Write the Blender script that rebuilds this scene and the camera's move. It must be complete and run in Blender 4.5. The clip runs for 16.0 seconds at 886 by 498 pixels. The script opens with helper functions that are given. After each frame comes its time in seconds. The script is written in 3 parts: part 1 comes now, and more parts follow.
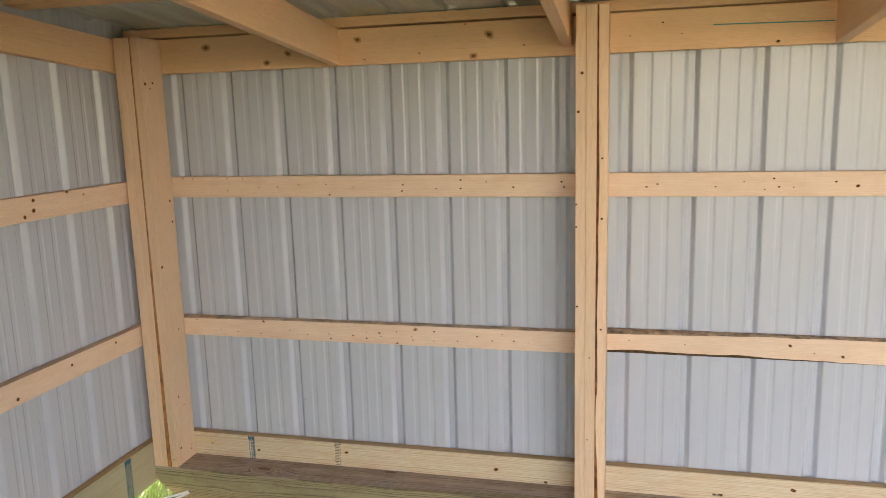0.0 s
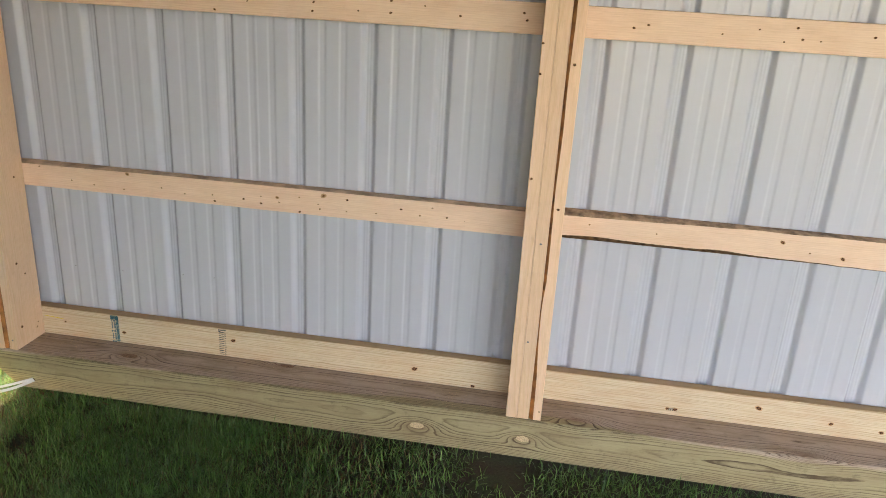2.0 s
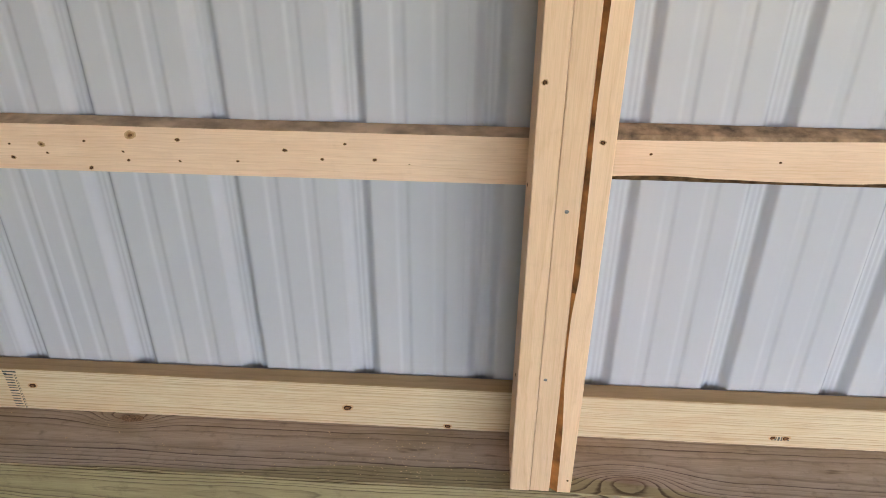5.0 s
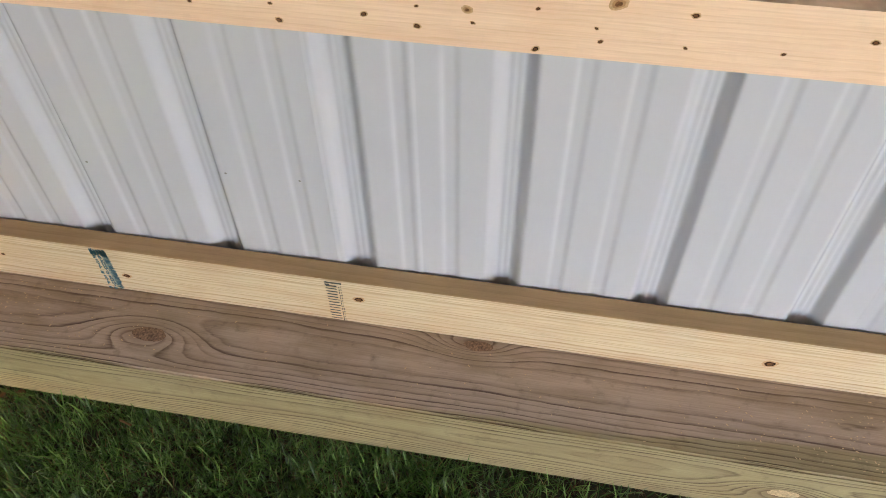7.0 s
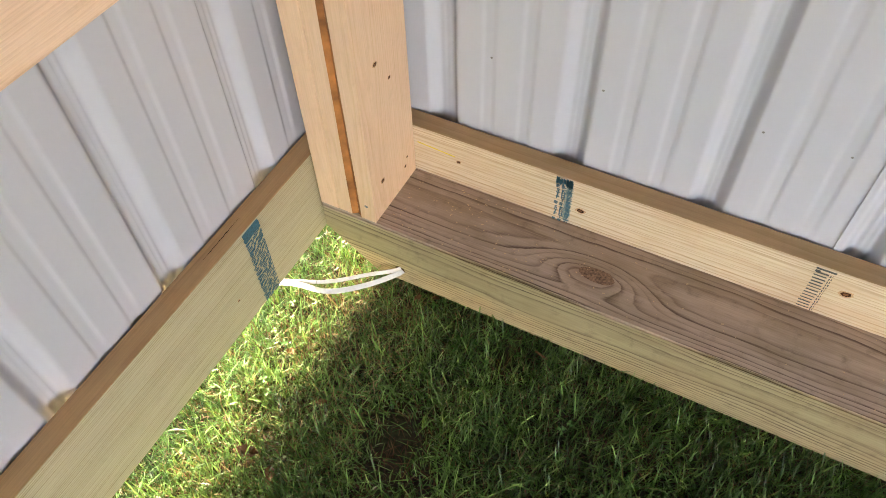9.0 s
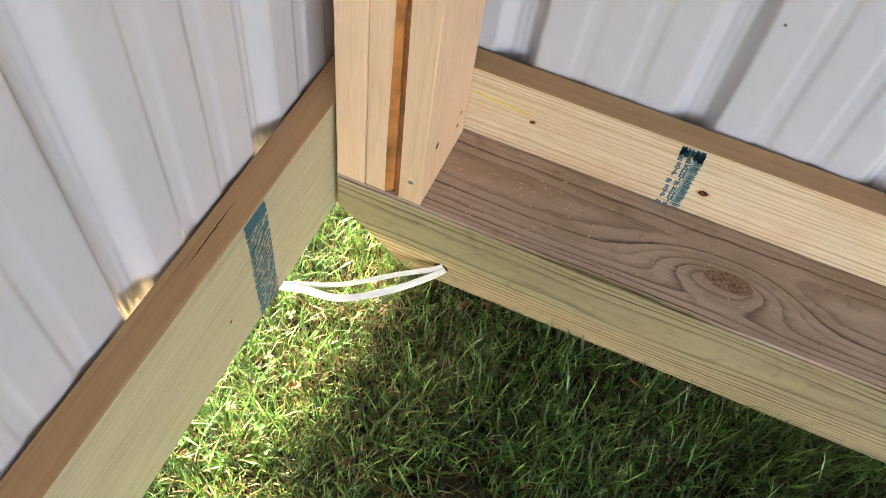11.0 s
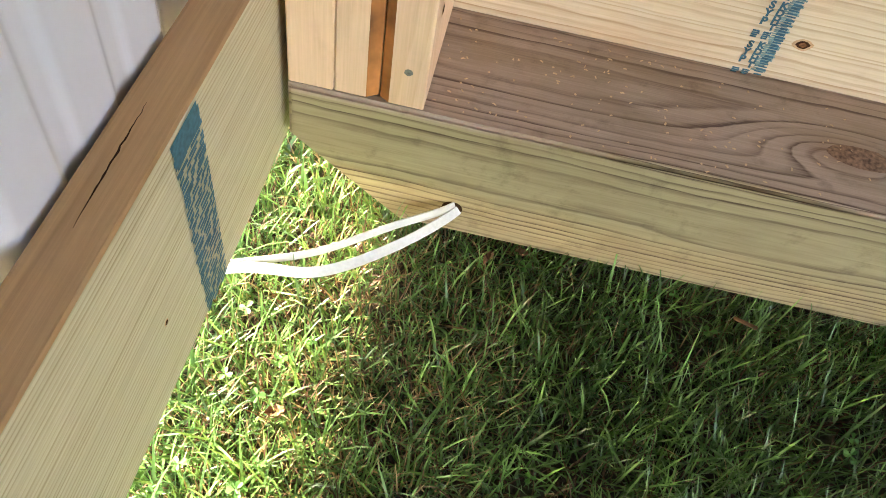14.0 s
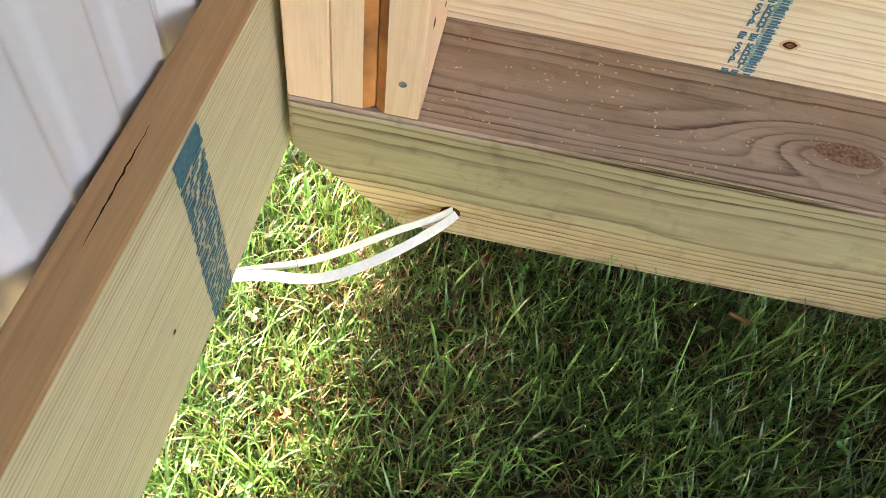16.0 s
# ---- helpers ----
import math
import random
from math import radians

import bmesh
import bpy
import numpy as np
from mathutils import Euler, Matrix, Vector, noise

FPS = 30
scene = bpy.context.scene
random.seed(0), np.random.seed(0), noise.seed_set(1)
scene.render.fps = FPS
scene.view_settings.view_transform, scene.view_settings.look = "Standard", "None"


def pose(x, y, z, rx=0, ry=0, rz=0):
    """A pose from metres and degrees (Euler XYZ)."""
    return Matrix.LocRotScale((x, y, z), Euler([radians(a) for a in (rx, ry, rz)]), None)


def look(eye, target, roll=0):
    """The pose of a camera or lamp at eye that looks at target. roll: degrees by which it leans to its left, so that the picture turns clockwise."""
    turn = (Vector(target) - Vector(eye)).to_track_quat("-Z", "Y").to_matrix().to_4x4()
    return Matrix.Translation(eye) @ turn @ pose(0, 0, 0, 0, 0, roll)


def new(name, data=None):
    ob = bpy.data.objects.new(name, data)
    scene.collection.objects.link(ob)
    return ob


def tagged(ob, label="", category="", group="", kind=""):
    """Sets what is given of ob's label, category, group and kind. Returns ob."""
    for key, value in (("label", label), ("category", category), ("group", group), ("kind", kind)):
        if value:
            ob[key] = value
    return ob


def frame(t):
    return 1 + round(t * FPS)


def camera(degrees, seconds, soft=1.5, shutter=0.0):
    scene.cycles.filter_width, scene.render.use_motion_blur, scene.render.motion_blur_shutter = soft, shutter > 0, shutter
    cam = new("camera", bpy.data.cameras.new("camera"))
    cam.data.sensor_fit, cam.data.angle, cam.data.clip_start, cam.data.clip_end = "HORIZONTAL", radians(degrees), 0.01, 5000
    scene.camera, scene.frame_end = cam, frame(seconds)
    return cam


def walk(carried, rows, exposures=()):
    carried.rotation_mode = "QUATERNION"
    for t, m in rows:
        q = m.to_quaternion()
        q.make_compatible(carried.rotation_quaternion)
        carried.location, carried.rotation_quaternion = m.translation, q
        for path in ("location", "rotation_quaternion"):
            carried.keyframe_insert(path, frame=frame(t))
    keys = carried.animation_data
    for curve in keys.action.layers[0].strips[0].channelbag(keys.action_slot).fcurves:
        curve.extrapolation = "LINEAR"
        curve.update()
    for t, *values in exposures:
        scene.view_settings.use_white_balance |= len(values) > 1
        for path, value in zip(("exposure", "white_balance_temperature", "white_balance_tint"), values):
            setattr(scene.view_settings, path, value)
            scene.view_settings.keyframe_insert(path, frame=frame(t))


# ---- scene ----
cam = camera(61.0, 16.0, soft=0.9)
PATH = [
    (0, (1.991, -2.806, 1.617), (1.513, -0.895, 1.27), -1.6),
    (0.5, (1.949, -2.694, 1.577), (1.482, -0.798, 1.147), -0.9),
    (1, (1.942, -2.461, 1.513), (1.57, -0.562, 1.01), 1.8),
    (1.5, (1.917, -2.313, 1.486), (1.57, -0.431, 0.906), 2.8),
    (2, (1.869, -2.215, 1.449), (1.607, -0.352, 0.77), 3.4),
    (2.5, (1.853, -2.1, 1.424), (1.666, -0.263, 0.656), 2.7),
    (3, (1.926, -1.816, 1.373), (1.721, 0.009, 0.58), 2.4),
    (3.2, (1.95, -1.738, 1.371), (1.734, 0.093, 0.597), 2.6),
    (5.3, (1.685, -1.016, 1.242), (1.605, 0.643, 0.128), -0.1),
    (5.5, (1.638, -0.968, 1.236), (1.596, 0.661, 0.076), 0.5),
    (6, (1.439, -0.877, 1.209), (1.484, 0.677, -0.05), 3.1),
    (6.5, (1.27, -0.785, 1.187), (1.219, 0.651, -0.204), 4.0),
    (7, (1.119, -0.707, 1.18), (0.865, 0.598, -0.314), -1.0),
    (7.5, (0.894, -0.796, 1.171), (0.559, 0.496, -0.319), -4.4),
    (8, (0.737, -0.825, 1.177), (0.362, 0.425, -0.339), -4.2),
    (8.5, (0.697, -0.823, 1.164), (0.24, 0.347, -0.392), -1.9),
    (9, (0.622, -0.814, 1.148), (0.027, 0.256, -0.433), -2.2),
    (9.2, (0.596, -0.815, 1.137), (-0.027, 0.238, -0.445), -2.5),
    (11.3, (0.229, -0.671, 0.784), (0.056, 0.468, -0.85), 14.3),
    (11.5, (0.187, -0.667, 0.716), (0.075, 0.523, -0.888), 16.4),
    (12, (0.163, -0.629, 0.641), (0.104, 0.615, -0.923), 15.4),
    (12.5, (0.153, -0.62, 0.61), (0.14, 0.647, -0.937), 14.5),
    (13, (0.163, -0.605, 0.597), (0.164, 0.655, -0.956), 13.7),
    (13.5, (0.168, -0.599, 0.586), (0.168, 0.639, -0.985), 13.2),
    (14, (0.163, -0.598, 0.581), (0.158, 0.609, -1.014), 12.5),
    (14.5, (0.163, -0.595, 0.586), (0.147, 0.6, -1.018), 11.6),
    (15, (0.169, -0.599, 0.591), (0.138, 0.603, -1.008), 10.6),
    (15.5, (0.175, -0.604, 0.599), (0.13, 0.592, -1.004), 10.0),
    (16, (0.175, -0.602, 0.603), (0.136, 0.59, -1.002), 9.9),
]

EXPOSURES = [(0.0, 3.63, 8550, 24), (3.0, 3.76, 8250, 23), (5.5, 3.77, 8400, 23), (7.0, 4.17, 8650, 25), (9.0, 4.35, 8700, 26), (11.5, 4.40, 8150, 24), (16.0, 4.51, 8150, 23)]
walk(cam, [(t, look(eye, target, roll)) for t, eye, target, roll in PATH], EXPOSURES)

# ---- light ----
SUN_AZ, SUN_EL = radians(184), radians(29)  # azimuth from +x, counter-clockwise: the sun stands beyond the left wall
world = bpy.data.worlds.new("sky")
scene.world = world
world.use_nodes = True
wn = world.node_tree
sky = wn.nodes.new("ShaderNodeTexSky")
sky.sky_type, sky.sun_disc, sky.sun_elevation, sky.sun_rotation = "NISHITA", False, SUN_EL, radians(90) - SUN_AZ
wn.links.new(sky.outputs[0], wn.nodes["Background"].inputs[0])
wn.nodes["Background"].inputs[1].default_value = 0.15
sun = new("sun", bpy.data.lights.new("sun", "SUN"))
sun.data.energy, sun.data.angle, sun.data.color = 2.9, radians(0.9), (1.0, 0.93, 0.82)
sun.matrix_world = look((math.cos(SUN_AZ) * math.cos(SUN_EL) * 20, math.sin(SUN_AZ) * math.cos(SUN_EL) * 20, math.sin(SUN_EL) * 20), (0, 0, 0))


# ---- materials ----
class Nodes:
    """A small helper to write node materials as expressions."""

    def __init__(self, name):
        self.mat = bpy.data.materials.new(name)
        self.mat.use_nodes = True
        self.t = self.mat.node_tree
        self.bsdf = self.t.nodes["Principled BSDF"]

    def put(self, socket, value):
        if isinstance(value, bpy.types.NodeSocket):
            self.t.links.new(value, socket)
        else:
            socket.default_value = value

    def node(self, kind, inputs=(), out=0, **props):
        n = self.t.nodes.new(kind)
        for k, v in props.items():
            setattr(n, k, v)
        for k, v in dict(inputs).items():
            self.put(n.inputs[k], v)
        return n.outputs[out]

    def math(self, op, a, b=0.0, c=0.0):
        return self.node("ShaderNodeMath", {0: a, 1: b, 2: c}, operation=op)

    def coord(self, kind="Object"):
        n = self.t.nodes.new("ShaderNodeTexCoord")
        return n.outputs[kind]

    def split(self, v):
        n = self.t.nodes.new("ShaderNodeSeparateXYZ")
        self.put(n.inputs[0], v)
        return n.outputs[0], n.outputs[1], n.outputs[2]

    def join(self, x, y, z):
        return self.node("ShaderNodeCombineXYZ", {0: x, 1: y, 2: z})

    def vec(self, op, a, b):
        return self.node("ShaderNodeVectorMath", {0: a, 1: b}, operation=op)

    def noise(self, v, scale, detail=4.0, rough=0.55):
        return self.node("ShaderNodeTexNoise", {"Vector": v, "Scale": scale, "Detail": detail, "Roughness": rough})

    def ramp(self, f, stops):
        n = self.t.nodes.new("ShaderNodeValToRGB")
        el = n.color_ramp.elements
        while len(el) < len(stops):
            el.new(0.5)
        for e, (p, c) in zip(el, stops):
            e.position, e.color = p, (*c, 1) if len(c) == 3 else c
        self.put(n.inputs[0], f)
        return n.outputs[0]

    def mix(self, f, a, b, blend="MIX"):
        n = self.t.nodes.new("ShaderNodeMix")
        n.data_type, n.blend_type = "RGBA", blend
        self.put(n.inputs[0], f)
        for i, v in ((6, a), (7, b)):
            self.put(n.inputs[i], v if isinstance(v, bpy.types.NodeSocket) else (*v, 1))
        return n.outputs[2]

    def scale(self, f, lo, hi, a=0.0, b=1.0):
        return self.node("ShaderNodeMapRange", {0: f, 1: lo, 2: hi, 3: a, 4: b})

    def bump(self, h, strength, dist):
        return self.node("ShaderNodeBump", {"Strength": strength, "Distance": dist, "Height": h})

    def done(self, colour, rough, normal=None, **more):
        self.put(self.bsdf.inputs["Base Color"], colour if isinstance(colour, bpy.types.NodeSocket) else (*colour, 1))
        self.put(self.bsdf.inputs["Roughness"], rough)
        if normal is not None:
            self.put(self.bsdf.inputs["Normal"], normal)
        for k, v in more.items():
            self.put(self.bsdf.inputs[k], v)
        return self.mat


def wood(name, early, late, ring=0.004, strength=0.6, top=None, top_late=None, wander=0.012, knots=(), pith=(0.02, -0.05), spread=0.05, rough=0.62, blotch=None, edge=None, line=(0.45, 0.86), stain=0.35, fine=0.35, patchy=1.5, squash=1.0, edge_dip=None, dirt=0.12, wavy=0.9):
    """Sawn softwood, its length along the object's x: growth rings round a wandering pith, fibre, blotches.
    edge: (y, z) of a corner from which the weathered top colour starts; edge_dip: (x, length, depth) where it starts further back.
    top: another colour where the board faces up. knots: (x, y, z, size) round which the rings bend."""
    n = Nodes(name)
    p = n.coord()
    rnd = n.node("ShaderNodeObjectInfo", out=5)
    x, y, z = n.split(p)
    shift = n.math("MULTIPLY", rnd, 37.0)
    px = n.math("ADD", x, shift)
    slow = n.noise(n.join(n.math("MULTIPLY", px, 1.3), n.math("MULTIPLY", y, 5.0), n.math("MULTIPLY", z, 5.0)), 1.0, 2.0)
    slow2 = n.noise(n.join(n.math("MULTIPLY", px, 5.0), n.math("MULTIPLY", y, 25.0), n.math("MULTIPLY", z, 25.0)), 1.0, 3.0)
    py = n.math("ADD", n.math("MULTIPLY", n.math("SUBTRACT", rnd, 0.5), spread), pith[0])
    dy = n.math("SUBTRACT", y, py)
    dz = n.math("SUBTRACT", z, n.math("ADD", pith[1], n.math("MULTIPLY", n.math("SUBTRACT", slow, 0.5), 0.02)))
    dz = n.math("MULTIPLY", dz, squash)
    r = n.math("SQRT", n.math("ADD", n.math("MULTIPLY", dy, dy), n.math("MULTIPLY", dz, dz)))
    r = n.math("ADD", r, n.math("MULTIPLY", slow, wander * 2.0))
    r = n.math("ADD", r, n.math("MULTIPLY", slow2, wander * fine))
    dark = 0.0
    for kx, ky, kz, size in knots:
        d = n.vec("SUBTRACT", p, (kx, ky, kz))
        d = n.vec("MULTIPLY", d, (0.35 / size, 1 / size, 1 / size))
        d2 = n.node("ShaderNodeVectorMath", {0: d, 1: d}, out=1, operation="DOT_PRODUCT")
        r = n.math("ADD", r, n.math("MULTIPLY", n.math("EXPONENT", n.math("MULTIPLY", d2, -1.0)), size * 1.1))
        core = n.math("EXPONENT", n.math("MULTIPLY", d2, -5.0))
        dark = n.math("MAXIMUM", dark, core)
    uneven = n.noise(n.join(n.math("MULTIPLY", r, 0.42 / ring), shift, 0.0), 1.0, 2.0)
    r = n.math("ADD", r, n.math("MULTIPLY", uneven, ring * patchy))
    ripple = n.noise(n.join(n.math("MULTIPLY", px, 9.0), n.math("MULTIPLY", y, 34.0), n.math("MULTIPLY", z, 34.0)), 1.0, 3.0, 0.6)
    r = n.math("ADD", r, n.math("MULTIPLY", ripple, ring * wavy))
    count = n.math("DIVIDE", r, ring)
    saw = n.math("FRACT", count)
    each = n.node("ShaderNodeTexWhiteNoise", {"W": n.math("FLOOR", count)}, noise_dimensions="1D")
    season = n.noise(n.join(n.math("MULTIPLY", count, 0.17), shift, n.math("MULTIPLY", px, 0.7)), 1.0, 3.0)
    band = n.ramp(saw, [(0.0, (0, 0, 0)), (line[0], (0.12, 0.12, 0.12)), (line[1], (1, 1, 1)), (1.0, (0, 0, 0))])
    fibre = n.noise(n.join(n.math("MULTIPLY", px, 14.0), n.math("MULTIPLY", y, 520.0), n.math("MULTIPLY", z, 520.0)), 1.0, 3.0, 0.6)
    ring_var = n.scale(slow2, 0.3, 0.7, 0.62, 1.0)
    f = n.math("MULTIPLY", n.math("MULTIPLY", band, strength), n.math("MULTIPLY", ring_var, n.scale(uneven, 0.35, 0.6, 1.0, 0.55)))
    f = n.math("MULTIPLY", f, n.scale(each, 0.0, 1.0, 0.6, 1.35))
    f = n.math("MULTIPLY", f, n.scale(fibre, 0.3, 0.7, 0.7, 1.2))
    f = n.math("ADD", f, n.scale(season, 0.5, 0.75, 0.0, 0.15))
    f = n.math("MINIMUM", f, 1.0)
    colour = n.mix(f, early, late)
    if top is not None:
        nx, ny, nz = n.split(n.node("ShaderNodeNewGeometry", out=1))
        if edge:
            d = n.math("ADD", n.math("SUBTRACT", y, edge[0]), n.math("SUBTRACT", z, edge[1]))
            d = n.math("SUBTRACT", d, n.math("ADD", n.math("MULTIPLY", n.math("SUBTRACT", slow, 0.5), 0.075), n.math("SUBTRACT", n.math("MULTIPLY", slow2, 0.012), 0.012)))
            if edge_dip:
                u = n.math("DIVIDE", n.math("SUBTRACT", x, edge_dip[0]), edge_dip[1])
                d = n.math("SUBTRACT", d, n.math("MULTIPLY", n.math("EXPONENT", n.math("MULTIPLY", n.math("MULTIPLY", u, u), -1.0)), edge_dip[2]))
            up = n.scale(d, -0.003, 0.004)
        else:
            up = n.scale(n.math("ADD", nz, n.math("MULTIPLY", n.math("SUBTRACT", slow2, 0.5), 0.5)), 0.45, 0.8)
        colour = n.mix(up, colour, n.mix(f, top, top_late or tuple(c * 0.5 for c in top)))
    if blotch is not None:
        b = n.noise(n.join(n.math("MULTIPLY", px, 6.0), n.math("MULTIPLY", y, 22.0), n.math("MULTIPLY", z, 22.0)), 1.0, 5.0, 0.6)
        colour = n.mix(n.scale(b, 0.45, 0.75, 0.0, stain), colour, blotch)
    colour = n.mix(n.scale(fibre, 0.35, 0.75, 0.0, 0.22), colour, tuple(c * 0.6 for c in late))
    grime = n.noise(p, 38.0, 6.0, 0.7)
    colour = n.mix(n.scale(grime, 0.55, 0.78, 0.0, dirt), colour, tuple(c * 0.45 for c in late))
    tone = n.scale(rnd, 0.0, 1.0, 0.93, 1.05)
    colour = n.mix(1.0, colour, n.join(tone, tone, tone), "MULTIPLY")
    if knots:
        colour = n.mix(n.math("MULTIPLY", dark, 0.6), colour, (0.2, 0.09, 0.045))
    h = n.math("ADD", n.math("MULTIPLY", band, -0.35), n.math("MULTIPLY", fibre, 0.8))
    return n.done(colour, n.scale(fibre, 0.3, 0.7, rough - 0.08, rough + 0.12), n.bump(h, 0.28, 0.0012))


SPRUCE = wood("spruce", (0.90, 0.57, 0.34), (0.66, 0.35, 0.17), ring=0.0036, strength=0.55, pith=(0.03, -0.07), spread=0.09, wander=0.016)
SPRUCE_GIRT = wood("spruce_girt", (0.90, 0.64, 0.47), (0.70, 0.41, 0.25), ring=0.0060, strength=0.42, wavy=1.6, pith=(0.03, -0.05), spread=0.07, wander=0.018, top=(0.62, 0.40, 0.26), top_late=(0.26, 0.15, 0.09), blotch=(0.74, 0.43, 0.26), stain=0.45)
SPRUCE_STUD = wood("spruce_stud", (0.87, 0.59, 0.40), (0.68, 0.40, 0.21), ring=0.0052, strength=0.48, pith=(0.06, 0.03), spread=0.08, wander=0.016)
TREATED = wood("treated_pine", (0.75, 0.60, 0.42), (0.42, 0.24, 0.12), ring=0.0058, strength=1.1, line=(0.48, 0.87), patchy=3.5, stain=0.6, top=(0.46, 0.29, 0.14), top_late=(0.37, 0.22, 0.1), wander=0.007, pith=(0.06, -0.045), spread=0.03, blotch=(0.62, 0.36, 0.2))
# the brown top's colour is warmed to stand in for bounced light
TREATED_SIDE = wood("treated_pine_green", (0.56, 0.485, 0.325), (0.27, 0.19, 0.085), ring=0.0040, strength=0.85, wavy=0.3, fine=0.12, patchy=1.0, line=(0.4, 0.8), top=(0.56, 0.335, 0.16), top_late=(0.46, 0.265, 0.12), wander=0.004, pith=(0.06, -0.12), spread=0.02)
SKID = wood("skid_timber_wood", (0.45, 0.365, 0.208), (0.10, 0.06, 0.028), dirt=0.45, ring=0.0056, strength=1.65, fine=0.15, squash=1.35, top=(0.57, 0.425, 0.33), top_late=(0.14, 0.08, 0.06), wander=0.018, pith=(-0.06, 0.10), spread=0.0, edge=(-0.147, 0.156), edge_dip=(1.72, 0.42, 0.055), line=(0.55, 0.88), blotch=(0.27, 0.185, 0.1), stain=0.65,
            knots=((0.489, -0.083, 0.156, 0.030), (1.03, -0.012, 0.156, 0.024), (1.526, -0.147, 0.081, 0.028), (2.031, -0.108, 0.156, 0.032), (1.869, -0.147, 0.086, 0.024), (2.72, -0.13, 0.15, 0.03)))


def metal(name, colour, rough=0.36):
    n = Nodes(name)
    p = n.coord()
    x, y, z = n.split(p)
    streak = n.noise(n.join(n.math("MULTIPLY", x, 60.0), n.math("MULTIPLY", y, 60.0), n.math("MULTIPLY", z, 0.8)), 1.0, 3.0)
    dust = n.noise(p, 3.0, 5.0)
    c = n.mix(n.scale(streak, 0.35, 0.75, 0.0, 0.09), colour, tuple(v * 0.8 for v in colour))
    c = n.mix(n.scale(dust, 0.45, 0.8, 0.0, 0.05), c, (0.5, 0.47, 0.42))
    ripple = n.noise(n.join(n.math("MULTIPLY", x, 9.0), n.math("MULTIPLY", y, 9.0), n.math("MULTIPLY", z, 1.2)), 1.0, 2.0)
    return n.done(c, n.scale(dust, 0.3, 0.7, rough, rough + 0.04), n.bump(ripple, 0.02, 0.01))


STEEL_WHITE = metal("painted_steel", (0.52, 0.53, 0.585), 0.23)
STEEL_ROOF = metal("roof_steel", (0.52, 0.54, 0.53), 0.3)


def plain(name, colour, rough, var=0.25, scale=60.0, **more):
    n = Nodes(name)
    f = n.noise(n.coord(), scale, 4.0)
    c = n.mix(n.scale(f, 0.35, 0.7), colour, tuple(v * (1 - var) for v in colour))
    return n.done(c, rough, n.bump(f, 0.2, 0.001), **more)


KNOT = plain("knot_wood", (0.07, 0.026, 0.012), 0.9, 0.6, 500, **{"Specular IOR Level": 0.08})
KNOT_HEART = plain("knot_heart", (0.26, 0.11, 0.045), 0.8, 0.7, 400, **{"Specular IOR Level": 0.15})
KNOT_HALO = plain("knot_halo", (0.66, 0.38, 0.2), 0.7, 0.35, 300)
KNOT_PALE = plain("pale_knot_wood", (0.5, 0.25, 0.11), 0.6, 0.4, 200)
NAIL = plain("nail_steel", (0.3, 0.29, 0.28), 0.4, 0.4, 300, Metallic=0.9)
BARK = plain("bark", (0.6, 0.22, 0.06), 0.8, 0.7, 22)
BARK_DARK = plain("dark_bark", (0.19, 0.105, 0.055), 0.95, 0.85, 70, **{"Specular IOR Level": 0.1})
BARK_SEAM = plain("seam_bark", (0.46, 0.17, 0.05), 0.85, 0.85, 26)
BARK_STAIN = plain("bark_stained_edge", (0.72, 0.48, 0.32), 0.85, 0.6, 17)
BARK_GREY = plain("grey_bark", (0.56, 0.35, 0.22), 0.9, 0.8, 30)
LEAF = plain("dead_leaf", (0.25, 0.13, 0.06), 0.8, 0.5, 90)
SAWDUST = plain("sawdust", (0.7, 0.5, 0.3), 0.9, 0.2, 90)
CRACK = plain("crack_shadow", (0.05, 0.025, 0.012), 0.95, 0.4, 200, **{"Specular IOR Level": 0.05})
STRAP = plain("strap_webbing", (0.7, 0.7, 0.68), 0.6, 0.12, 300)
INK = plain("stamp_ink", (0.025, 0.14, 0.2), 0.6, 0.5, 250)
INK_FAINT = plain("faded_stamp_ink", (0.22, 0.34, 0.33), 0.7, 0.6, 180)
INK_DARK = plain("dark_stamp_ink", (0.09, 0.09, 0.08), 0.6, 0.5, 250)
CHALK_BLUE = plain("teal_marker", (0.05, 0.3, 0.27), 0.7, 0.3, 200)
CHALK_YELLOW = plain("yellow_marker", (0.80, 0.60, 0.02), 0.7, 0.3, 200)


def soil():
    n = Nodes("soil_and_turf")
    p = n.coord()
    a, b = n.noise(p, 9.0, 6.0), n.noise(p, 120.0, 5.0)
    c = n.mix(n.scale(a, 0.4, 0.62), (0.048, 0.03, 0.017), (0.04, 0.05, 0.017))
    c = n.mix(n.scale(b, 0.4, 0.7, 0.0, 0.6), c, (0.025, 0.018, 0.01))
    x, y, z = n.split(p)
    off = n.math("MAXIMUM", n.math("ABSOLUTE", n.math("SUBTRACT", x, 1.87)), n.math("ABSOLUTE", n.math("ADD", y, 1.55)))
    lawn = n.mix(n.scale(b, 0.35, 0.7), (0.085, 0.1, 0.04), (0.125, 0.125, 0.06))
    c = n.mix(n.scale(n.math("ADD", off, n.math("MULTIPLY", a, 0.4)), 2.05, 2.35), c, lawn)
    return n.done(c, 0.95, n.bump(b, 0.8, 0.01))


SOIL = soil()


